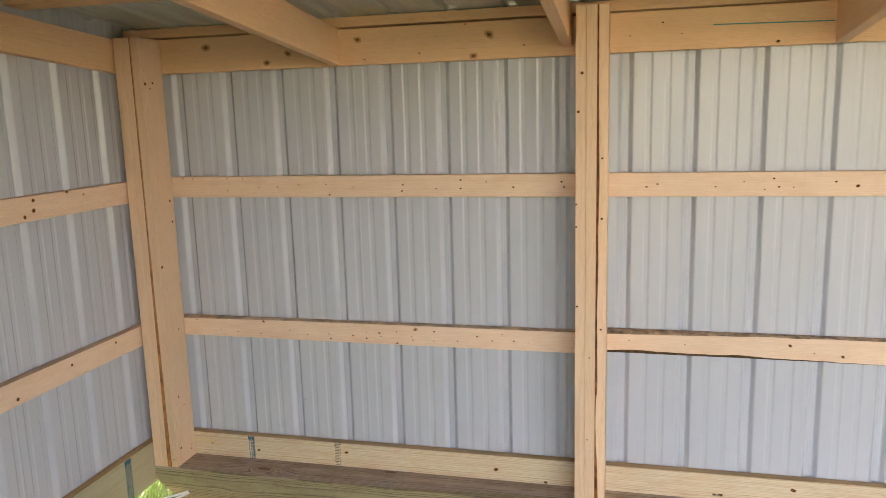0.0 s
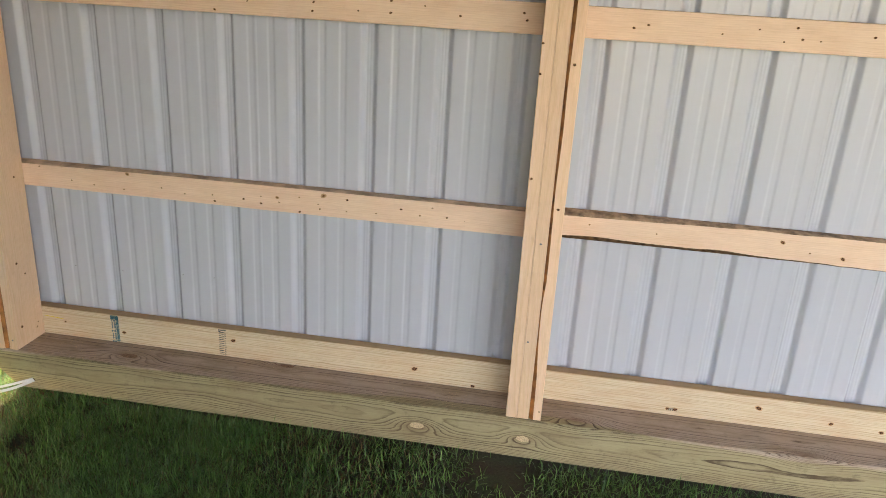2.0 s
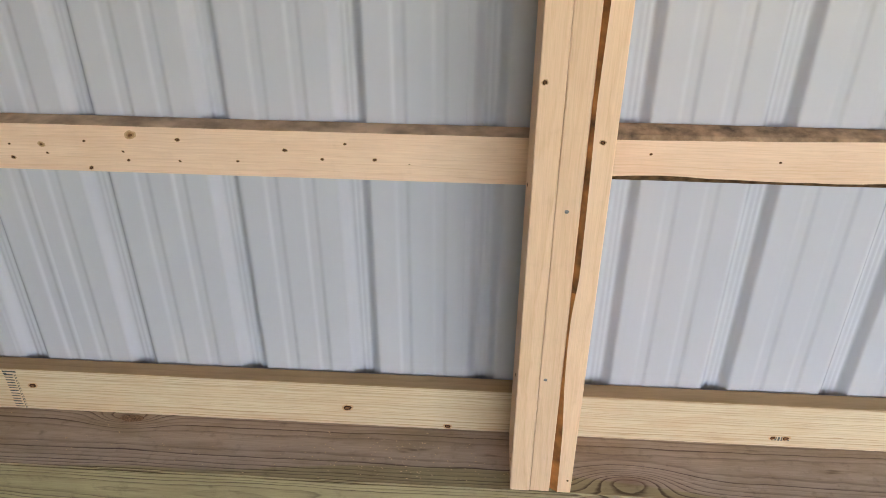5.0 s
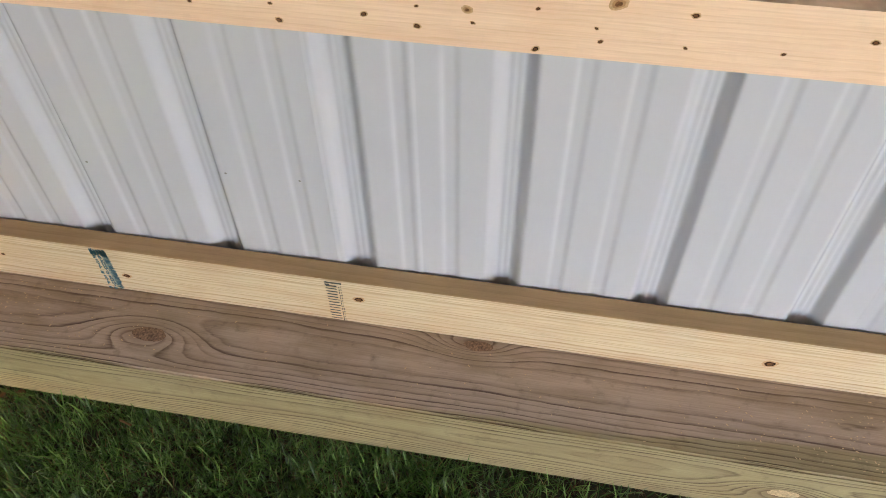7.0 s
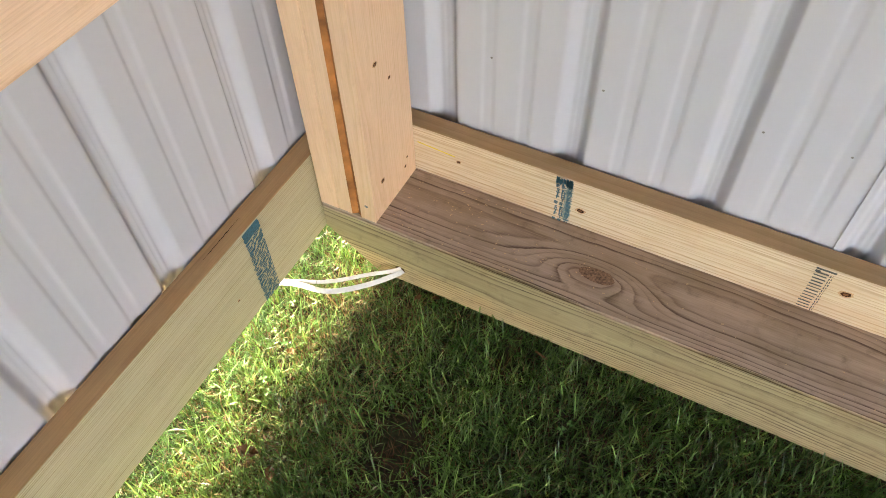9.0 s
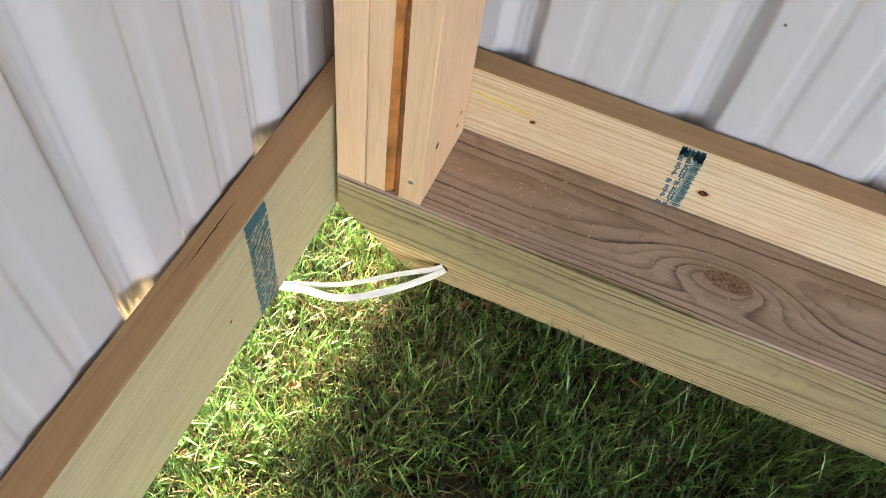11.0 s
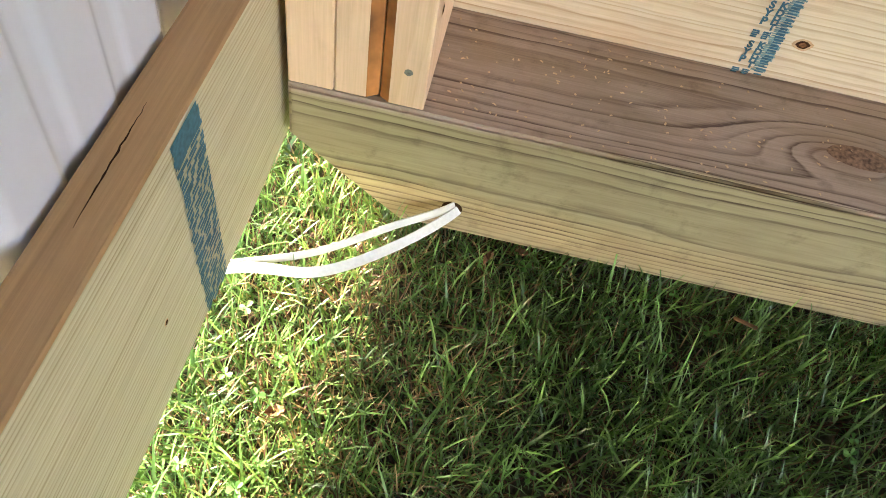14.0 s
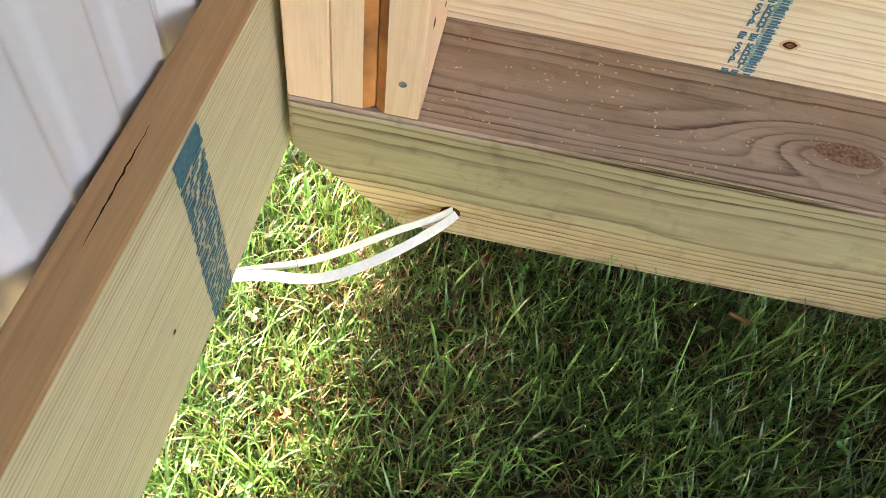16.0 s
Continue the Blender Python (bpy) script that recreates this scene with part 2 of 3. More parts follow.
def blades(name, lo, hi, rough=0.45, sheen=0.0):
    n = Nodes(name)
    rnd = n.node("ShaderNodeNewGeometry", out=8)
    p = n.coord()
    patch = n.noise(p, 14.0, 4.0)
    f = n.math("ADD", n.math("MULTIPLY", n.math("POWER", rnd, 3.0), 0.9), n.scale(patch, 0.35, 0.7, 0.0, 0.3))
    c = n.mix(f, lo, hi)
    mat = n.done(c, rough, None, **{"Specular IOR Level": 0.4})
    thin = n.node("ShaderNodeBsdfTranslucent", {"Color": n.mix(0.5, c, (hi[0] * 1.3, hi[1] * 1.1, hi[2] * 0.7))})
    n.t.links.new(n.node("ShaderNodeMixShader", {0: 0.25, 1: n.bsdf.outputs[0], 2: thin}), n.t.nodes["Material Output"].inputs[0])
    return mat


GRASS = blades("grass_blade", (0.012, 0.048, 0.014), (0.22, 0.45, 0.125), 0.32)
THATCH = blades("brown_thatch", (0.05, 0.026, 0.014), (0.17, 0.10, 0.05), 0.7)
CLOVER = blades("clover_leaf", (0.05, 0.17, 0.04), (0.11, 0.30, 0.07), 0.5)
STRAW = blades("dry_grass", (0.22, 0.15, 0.07), (0.42, 0.33, 0.17), 0.6)


# ---- builders ----
def mesh_of(name, bm, *mats):
    me = bpy.data.meshes.new(name)
    bm.to_mesh(me)
    bm.free()
    for m in mats:
        me.materials.append(m)
    return me


def part(name, bm, material, parent, label="", at=None):
    ob = new(name, mesh_of(name, bm, material))
    if at is not None:
        ob.matrix_basis = at
    ob.parent = parent
    if label:
        ob["label"] = label
    return ob


def box(lo, hi, bevel=0.0025, cuts=0):
    """A box with worn edges."""
    bm = bmesh.new()
    bmesh.ops.create_cube(bm, size=1.0)
    for v in bm.verts:
        v.co = [(a + b) / 2 + c * (b - a) for a, b, c in zip(lo, hi, v.co)]
    if bevel:
        bmesh.ops.bevel(bm, geom=bm.edges[:], offset=bevel, segments=2, affect="EDGES", profile=0.6)
    return bm


def board(name, material, length, depth, height, at, label, category="board", bevel=0.003, **tags):
    """A sawn board, its length along its own x, from its near lower corner."""
    ob = new(name, mesh_of(name, box((0, 0, 0), (length, depth, height), bevel), material))
    ob.matrix_basis = at
    return tagged(ob, label, category, **tags)


def disc(rx, rz, seed, proud=0.0006, sides=16):
    """A low uneven oval button facing -y: a thin halo, a dark rim and a paler heart."""
    rng = random.Random(seed)
    bm = bmesh.new()
    tilt = rng.uniform(-0.5, 0.5)
    wob = [rng.uniform(0.86, 1.14) for _ in range(sides)]
    rings = []
    for f, d in ((1.3, -0.0002), (0.88, 0.0), (0.5, proud * 0.8)):
        ring = []
        for i in range(sides):
            a = 2 * math.pi * i / sides
            u, v = math.cos(a) * rx * 1.15 * f * wob[i], math.sin(a) * rz * f * wob[i]
            ring.append(bm.verts.new((u * math.cos(tilt) - v * math.sin(tilt), -d - 0.0003, u * math.sin(tilt) + v * math.cos(tilt))))
        rings.append(ring)
    mid = bm.verts.new((0, -proud * 0.5 - 0.0003, 0))
    for i in range(sides):
        k = (i + 1) % sides
        bm.faces.new((rings[0][i], rings[0][k], rings[1][k], rings[1][i])).material_index = 2
        bm.faces.new((rings[1][i], rings[1][k], rings[2][k], rings[2][i]))
        bm.faces.new((rings[2][i], rings[2][k], mid)).material_index = 1
    bmesh.ops.recalc_face_normals(bm, faces=bm.faces[:])
    return bm


def with_heart(ob, material):
    """Heart and halo for a knot; a nail keeps its one metal."""
    wooden = material.name != NAIL.name
    ob.data.materials.append(KNOT_HEART if wooden else material)
    ob.data.materials.append(KNOT_HALO if wooden else material)
    return ob


def dots(host, places, material=KNOT, name="knot"):
    """Knots on a board's front face; places (x, z, radius) in the world, as the board's own face lies at its own y = 0."""
    inv = host.matrix_basis.inverted()
    for i, (x, z, r) in enumerate(places):
        c = inv @ Vector((x, host.matrix_basis.translation.y, z))
        with_heart(part(name, disc(r, r * 0.8, i + int(x * 100)), material, host, at=Matrix.Translation((c.x, -0.0004, c.z))), material)


# ---- ground ----
bm = bmesh.new()
rng = random.Random(3)
bmesh.ops.create_grid(bm, x_segments=90, y_segments=90, size=3.0)
for v in bm.verts:
    v.co += Vector((1.6, -1.2, 0))
    near = max(0.0, 1 - max(abs(v.co.x - 1.6), abs(v.co.y + 1.2)) / 3.0)
    v.co.z = (noise.noise(v.co * 2.2) * 0.012 + noise.noise(v.co * 9.0) * 0.006) * min(1.0, near * 8) - 0.012
far = [bm.verts.new((1.6 + 900 * a, -1.2 + 900 * b, -0.012)) for a, b in ((-1, -1), (1, -1), (1, 1), (-1, 1))]
corners = [min(bm.verts[:-4], key=lambda v: (v.co.xy - Vector((1.6 + 3 * a, -1.2 + 3 * b))).length) for a, b in ((-1, -1), (1, -1), (1, 1), (-1, 1))]
border = [v for v in bm.verts[:-4] if v.is_boundary]
for i in range(4):
    j = (i + 1) % 4
    axis = 0 if abs(corners[i].co.y - corners[j].co.y) < 1e-3 else 1
    side = [v for v in border if abs(v.co[1 - axis] - corners[i].co[1 - axis]) < 1e-4]
    side.sort(key=lambda v: v.co[axis], reverse=corners[i].co[axis] < corners[j].co[axis])
    bm.faces.new([far[i], far[j], *side])
bmesh.ops.recalc_face_normals(bm, faces=bm.faces[:])
ground = tagged(new("ground", mesh_of("ground", bm, SOIL)), "brown soil and short turf under the open floor", "ground", kind="structure")


def waned_girt(x0, x1, zlo, zhi, low=1.0, high=1.0, label="pale spruce girt with bark-edged wane and knots"):
    """A girt whose lower and upper front edges follow the bark of the log."""
    rows = []
    n = 90
    for k in range(n + 1):
        x = (x1 - x0) * k / n
        fade = max(0.0, 1 - abs(x - 0.25) / 0.75)
        lo = 0.006 + 0.014 * fade + 0.007 * noise.noise((x * 5, 1, 0)) + 0.004 * noise.noise((x * 26, 3, 0))
        hi = 0.003 + 0.012 * max(0.0, 1 - x / 0.6) + 0.003 * noise.noise((x * 8, 9, 0)) + 0.002 * noise.noise((x * 30, 4, 0))
        rows.append((x, max(lo * low, 0.002), max(hi * high, 0.002)))
    wood_bm, bark_lo, bark_hi = bmesh.new(), bmesh.new(), bmesh.new()
    h = zhi - zlo
    def strip(bm, points):
        grid = [[bm.verts.new(p) for p in row] for row in points]
        for a, b in zip(grid, grid[1:]):
            for i in range(len(a) - 1):
                bm.faces.new((a[i], b[i], b[i + 1], a[i + 1]))
        return grid
    strip(wood_bm, [[(x, 0, lo), (x, -0.0004, h * 0.5), (x, 0, h - hi)] for x, lo, hi in rows])
    strip(wood_bm, [[(x, D, h), (x, D, 0)] for x, lo, hi in rows])
    strip(bark_lo, [[(x, D, 0), (x, D * 0.55, lo * 0.12), (x, D * 0.12, lo * 0.6), (x, 0, lo)] for x, lo, hi in rows])
    strip(bark_hi, [[(x, 0, h - hi), (x, D * 0.15, h - hi * 0.5), (x, D * 0.6, h - hi * 0.1), (x, D, h)] for x, lo, hi in rows])
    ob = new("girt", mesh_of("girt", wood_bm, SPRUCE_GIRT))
    ob.matrix_basis = pose(x0, Y0, zlo)
    tagged(ob, label, "board", group="girts")
    part("bark_edge", bark_lo, BARK_DARK if low == 1.0 else SPRUCE_GIRT, ob, "dark brown bark edge" if low == 1.0 else "rounded pale lower edge")
    part("bark_edge", bark_hi, BARK_GREY if high == 1.0 else BARK_STAIN, ob, "grey-brown bark edge" if high == 1.0 else "brown-stained upper edge")
    return ob


# ---- shed frame ----
Y0, D = 0.0, 0.038  # the boards' inner face, their thickness
PANEL = 0.042       # where the steel lies behind them
# far end of unseen bays, added to let in more light from the front right
RIGHT = 5.45

# the skid under the back wall: its lower end corner cut off, with a hole for the strap
SKID_TOP, SKID_FRONT = 0.156, -0.147
bm = bmesh.new()
outline = [(0.008, SKID_TOP), (0.008, 0.098), (0.112, 0.015), (RIGHT, 0.014), (RIGHT, SKID_TOP)]
front = [bm.verts.new((x, SKID_FRONT, z)) for x, z in outline]
rear = [bm.verts.new((x, 0.036, z)) for x, z in outline]
bm.faces.new(front)
bm.faces.new(rear[::-1])
for i in range(5):
    bm.faces.new((front[i], rear[i], rear[(i + 1) % 5], front[(i + 1) % 5]))
bmesh.ops.recalc_face_normals(bm, faces=bm.faces[:])
bmesh.ops.bevel(bm, geom=[e for e in bm.edges if abs(e.verts[0].co.y - e.verts[1].co.y) < 1e-4], offset=0.0035, segments=3, affect="EDGES")
for f in bm.faces:
    f.smooth = max(abs(c) for c in f.normal) < 0.995 and f.calc_area() < 0.02
skid = tagged(new("skid_timber", mesh_of("skid_timber", bm, SKID)), "brown and greenish treated timber skid with a cut corner", "timber beam")

hole = bmesh.new()
ring = [hole.verts.new((0.161 + 0.0085 * math.cos(a) * 1.15, SKID_FRONT - 0.0004, 0.050 + 0.0085 * math.sin(a))) for a in (2 * math.pi * i / 20 for i in range(20))]
hole.faces.new(ring)
part("drill_hole", hole, CRACK, skid, "dark drilled hole for the strap")

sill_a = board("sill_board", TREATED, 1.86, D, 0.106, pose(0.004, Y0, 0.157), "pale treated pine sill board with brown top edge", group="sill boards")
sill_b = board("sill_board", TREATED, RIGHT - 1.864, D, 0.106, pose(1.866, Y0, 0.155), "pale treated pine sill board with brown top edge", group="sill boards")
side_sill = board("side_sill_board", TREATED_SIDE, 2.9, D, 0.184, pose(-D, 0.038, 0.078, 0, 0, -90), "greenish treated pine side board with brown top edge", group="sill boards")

GIRT = "pale spruce girt board across the steel wall"
g1 = waned_girt(0.09, 1.88, 0.7075, 0.7935, 0.25, 0.5, "pale spruce girt with a bark-stained upper edge and knots")
g1r = waned_girt(1.9, RIGHT, 0.712, 0.806)
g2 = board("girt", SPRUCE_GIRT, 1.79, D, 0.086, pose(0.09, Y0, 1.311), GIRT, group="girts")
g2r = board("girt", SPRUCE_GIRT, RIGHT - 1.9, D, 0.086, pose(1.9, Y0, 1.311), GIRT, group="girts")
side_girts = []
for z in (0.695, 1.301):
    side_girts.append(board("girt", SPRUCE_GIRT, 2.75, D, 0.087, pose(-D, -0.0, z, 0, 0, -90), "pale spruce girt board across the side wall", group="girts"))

h1 = board("header_board", SPRUCE, 1.79, D, 0.136, pose(0.06, Y0, 1.82), "pale spruce header board under the roof", group="header boards")
h2 = board("header_board", SPRUCE, RIGHT - 1.9, D, 0.136, pose(1.9, Y0, 1.822), "pale spruce header board with teal pencil line", group="header boards")
SLOPE = math.degrees(math.atan(0.095))
board("side_header_board", SPRUCE, 2.95, D, 0.128, pose(-D, -0.0, 1.815, -4.2, 0, 0) @ pose(0, 0, 0, 0, 0, -90), "pale spruce side header board sloping with the roof", group="header boards")

# posts of three studs each
def curve_at(stops, z):
    return float(np.interp(z, [a for a, b in stops], [b for a, b in stops]))


def stud(root, x0, width, top, left=None, right=None, front=-0.145, dark_from=None):
    """An upright stud with worn corners; left, right: (height, width) of the bark along a front corner."""
    z0, depth, n = 0.1585, 0.142, 70
    wood_bm, bark_bm = bmesh.new(), bmesh.new()
    rows = []
    for k in range(n + 1):
        h = (top - z0) * k / n
        wob = 0.0012 * noise.noise((x0 * 40, h * 6, 2.0))
        a = max(0.0025, curve_at(right, h + z0) + wob) if right else 0.0015
        b = max(0.0025, curve_at(left, h + z0) + wob) if left else 0.0015
        ya, yb = min(a * 0.7, 0.02), min(b * 0.7, 0.02)
        rows.append([(h, 0, a), (h, ya, 0), (h, depth, 0), (h, depth, width), (h, yb, width), (h, 0, width - b)])
    def strip(bm, i, j):
        va = [(bm.verts.new(r[i]), bm.verts.new(r[j])) for r in rows]
        for p, q in zip(va, va[1:]):
            bm.faces.new((p[0], q[0], q[1], p[1]))
    for i in range(6):
        barky = (i == 0 and right) or (i == 4 and left)
        strip(bark_bm if barky else wood_bm, i, (i + 1) % 6)
    for r in (rows[0], rows[-1]):
        wood_bm.faces.new([wood_bm.verts.new(c) for c in r])
    bmesh.ops.remove_doubles(wood_bm, verts=wood_bm.verts[:], dist=1e-5)
    bmesh.ops.recalc_face_normals(wood_bm, faces=wood_bm.faces[:])
    ob = part("stud", wood_bm, SPRUCE_STUD, root, at=pose(x0 + width, front, 0, 0, -90, 0))
    if dark_from is not None:
        upper = bark_bm.copy()
        bmesh.ops.delete(upper, geom=[f for f in upper.faces if f.calc_center_median().x + z0 < dark_from], context="FACES")
        bmesh.ops.delete(bark_bm, geom=[f for f in bark_bm.faces if f.calc_center_median().x + z0 >= dark_from], context="FACES")
        part("bark_edge", upper, BARK_SEAM, ob, "dark brown bark along the stud's corner")
    if left or right:
        part("bark_edge", bark_bm, BARK, ob, "orange-brown bark along the stud's corner")
    else:
        bark_bm.free()
    return ob


def post(x0, label):
    root = tagged(new("post"), label, "post", group="posts")
    root.matrix_basis = pose(x0, 0, 0.1585)
    return root


corner_post = post(0.0085, "pale spruce corner post of three studs with bark seam")
stud(corner_post, 0.0, 0.0374, 1.955)
stud(corner_post, 0.0380, 0.036, 1.955, right=[(0.15, 0.0095), (0.5, 0.008), (0.9, 0.006), (1.3, 0.004), (2.0, 0.003)], front=-0.1445)
corner_stud = stud(corner_post, 0.0755, 0.037, 1.955, left=[(0.15, 0.008), (0.5, 0.006), (0.9, 0.004), (1.3, 0.003), (2.0, 0.003)])
mid_post = post(1.8085, "pale spruce post of three studs with bark seam")
stud(mid_post, 0.0, 0.0354, 1.972)
stud(mid_post, 0.0360, 0.0355, 1.972, front=-0.1442)
mid_stud = stud(mid_post, 0.0725, 0.0375, 1.972, left=[(0.16, 0.0135), (0.3, 0.011), (0.42, 0.005), (0.5, 0.0028), (0.56, 0.003), (0.63, 0.009), (0.75, 0.0075), (0.9, 0.006), (1.08, 0.0085), (1.2, 0.007), (1.36, 0.01), (1.6, 0.007), (2.0, 0.005)], dark_from=0.6)

# rafters and purlins
for x in (0.862, 1.749, 2.647, 3.5, 4.4, 5.3):
    board("rafter", SPRUCE, 3.1, D, 0.135, pose(x, 0.0, 1.822 if x != 1.749 else 1.85, -SLOPE, 0, 0) @ pose(0, -0.002, 0, 0, 0, -90), "pale spruce rafter under the steel roof", "rafter", group="rafters")
for y in (0.02, -0.6, -1.2, -1.8, -2.4, -3.0):
    board("purlin", SPRUCE, RIGHT + 0.15, 0.085, D, pose(-0.1, y - 0.02, 1.964 - 0.095 * (y - 0.02), SLOPE * -1, 0, 0), "pale spruce purlin under the steel roof", "purlin", group="purlins")


# ---- steel walls and roof ----
PITCH = 0.2270


def ramped(a, outer, inner):
    """1 on a fold's floor, 0 outside it, with a straight flank and tight bends."""
    t = min(1.0, max(0.0, (outer - a) / (outer - inner)))
    return t + 0.06 * math.sin(2 * math.pi * t) * -1 if 0 < t < 1 else t


def fold(x):
    """How far the folded steel stands away from the room, x metres from a main rib's middle."""
    u = x % PITCH
    a = min(u, PITCH - u)
    d = 0.0185 * ramped(a, 0.0280, 0.0110)
    d -= 0.0012 * max(0.0, 1 - abs(a - 0.0045) / 0.0035)
    for m in (0.081, 0.146):
        d += 0.0024 * ramped(abs(u - m), 0.0135, 0.0065)
    return d


def sheet(name, parent, x0, bottom, top, n_ribs, label="", over=0.010):
    """One steel sheet in its wall's own frame: x along the wall, y outwards, z up. Its first edge laps inside its neighbour."""
    bm = bmesh.new()
    end = n_ribs * PITCH
    pts = [(-0.037, -0.0024), (-0.033, -0.0016)]
    x = -0.031
    while x < end + over:
        lap = -0.0012 if x < 0.1 else (0.0009 if x > end - 0.034 else 0.0)
        pts.append((x, fold(x) + lap))
        x += 0.0025
    ends = [(x0 + x, d, bottom, top(x0 + x) if callable(top) else top) for x, d in pts]
    skins = []
    for off in (0.0, 0.0007):
        skin = [(bm.verts.new((x, d + off, lo)), bm.verts.new((x, d + off, hi))) for x, d, lo, hi in ends]
        for a, b in zip(skin, skin[1:]):
            f = bm.faces.new((a[0], b[0], b[1], a[1]) if off == 0 else (a[1], b[1], b[0], a[0]))
            f.smooth = True
        skins.append(skin)
    rims = [[(p[k].co.copy(), q[k].co.copy()) for p, q in zip(*skins)] for k in (0, 1)]
    rims += [[(skins[0][k][0].co.copy(), skins[1][k][0].co.copy()), (skins[0][k][1].co.copy(), skins[1][k][1].co.copy())] for k in (0, -1)]
    for rim in rims:
        vs = [(bm.verts.new(a), bm.verts.new(b)) for a, b in rim]
        for a, b in zip(vs, vs[1:]):
            bm.faces.new((a[0], a[1], b[1], b[0]))
    return part(name, bm, STEEL_WHITE, parent, label)


RIB0 = 0.158
wall_back = tagged(new("wall_back"), "light grey ribbed steel wall behind the girts", "wall", kind="structure")
wall_back.matrix_basis = pose(0, PANEL, 0)
sheet("steel_sheet", wall_back, RIB0 - 0.2270, 0.02, 2.013, 4)
sheet("steel_sheet", wall_back, RIB0 + 0.2270 * 3, 0.02, 2.013, 4)
sheet("steel_sheet", wall_back, RIB0 + 0.2270 * 7, 0.02, 2.013, 4)
sheet("steel_sheet", wall_back, RIB0 + 0.2270 * 11, 0.02, 2.013, 4)
sheet("steel_sheet", wall_back, RIB0 + 0.2270 * 15, 0.02, 2.0, 4)
sheet("steel_sheet", wall_back, RIB0 + 0.2270 * 19, 0.02, 2.0, 5)
wall_left = tagged(new("wall_left"), "light grey ribbed steel side wall", "wall", kind="structure")
wall_left.matrix_basis = pose(-PANEL, 0, 0, 0, 0, 90)
for i in range(4):
    sheet("steel_sheet", wall_left, -0.207 + 0.2270 - 0.2270 * 4 * (i + 1), 0.19, lambda y: 2.016 - 0.095 * y, 4, over=0.010 if i else 0.021)
# unseen sheets, added so that light enters only from the front right
front_light_block = tagged(new("front_light_block"), "unseen added steel sheets that block light from the front left", "wall", kind="structure")
front_light_block.matrix_basis = pose(1.75, -3.15, 0, 0, 0, 180)
for i in range(2):
    sheet("steel_sheet", front_light_block, 0.12 + 0.2270 * 4 * i, 0.09, 2.28, 4)
# unseen end closure, added to keep side light off the left wall
end_light_block = tagged(new("end_light_block"), "unseen added steel sheets that block light from the right end", "wall", kind="structure")
end_light_block.matrix_basis = pose(RIGHT + 0.01, 0, 0, 0, 0, -90)
for i in range(4):
    sheet("steel_sheet", end_light_block, -0.01 + 0.2270 * 4 * i, 0.09, lambda y: 2.0 + 0.095 * y, 4)
roof = tagged(new("roof"), "grey ribbed steel roof sheets over purlins", "roof", kind="structure")
roof.matrix_basis = pose(-0.25, 0.34, 1.973, 90 - SLOPE, 0, 0)
for i in range(7):
    ob = sheet("roof_sheet", roof, 0.2270 * 4 * i, 0.0, 3.74, 4)
    ob.data.materials[0] = STEEL_ROOF


# ---- knots, nails and marks on the boards ----
S, M, L_ = 0.0022, 0.0034, 0.0055
dots(h1, [(0.975, 1.914, 0.011), (1.485, 1.908, 0.014), (0.592, 1.845, 0.011), (0.329, 1.915, 0.014), (0.684, 1.876, 0.011), (1.426, 1.834, 0.011), (1.219, 1.854, M), (1.001, 1.84, M), (1.613, 1.865, M), (1.396, 1.949, M)], KNOT_PALE)
dots(h2, [(2.47, 1.835, L_), (2.096, 1.917, M), (1.986, 1.877, S), (2.16, 1.876, S)])
dots(g2, [(0.174, 1.39, S), (0.219, 1.388, S), (0.378, 1.388, S), (0.449, 1.387, S), (0.378, 1.338, S), (0.52, 1.352, S), (0.603, 1.353, S), (0.696, 1.361, S), (0.828, 1.321, M), (0.814, 1.363, S), (0.931, 1.351, S), (1.135, 1.36, M), (1.131, 1.335, M), (1.269, 1.344, S), (1.366, 1.377, M), (1.365, 1.344, M), (1.465, 1.369, S), (1.568, 1.348, M), (1.748, 1.367, M), (1.758, 1.348, M)])
dots(g2r, [(2.052, 1.347, M), (2.09, 1.357, M), (2.288, 1.346, S), (2.382, 1.364, S), (2.479, 1.374, M), (2.496, 1.345, M), (2.45, 1.336, S), (2.543, 1.343, S), (2.676, 1.362, M), (2.744, 1.347, L_)])
dots(g1, [(0.482, 0.731, S), (0.182, 0.781, S), (0.792, 0.743, S), (0.799, 0.723, M), (0.898, 0.740, M), (0.957, 0.731, M), (0.957, 0.755, 0.002), (1.018, 0.741, S), (1.086, 0.764, S), (1.148, 0.747, 0.002), (1.154, 0.732, 0.0025), (1.087, 0.716, M), (1.243, 0.771, M), (1.241, 0.733, 0.002), (1.338, 0.736, 0.0022), (1.418, 0.758, M), (1.478, 0.744, 0.0026), (1.517, 0.772, S), (1.564, 0.746, 0.003), (1.620, 0.740, 0.001), (0.296, 0.744, S), (0.376, 0.736, S), (0.616, 0.749, S), (0.696, 0.737, S)])
dots(g1, [(1.166, 0.777, 0.007), (1.012, 0.756, 0.0045), (0.498, 0.784, 0.005)], KNOT_PALE)
dots(g1r, [(2.559, 0.775, L_), (2.733, 0.742, L_), (2.0, 0.77, S), (2.2, 0.762, 0.002), (2.64, 0.75, S)])
dots(sill_a, [(0.207, 0.212, M), (0.432, 0.199, 0.006), (0.842, 0.222, 0.007), (1.485, 0.203, 0.008), (1.685, 0.166, 0.006)])
dots(sill_b, [(2.597, 0.221, 0.008), (2.819, 0.198, 0.006), (2.32, 0.178, 0.005), (2.345, 0.178, 0.006), (2.97, 0.19, 0.006)])


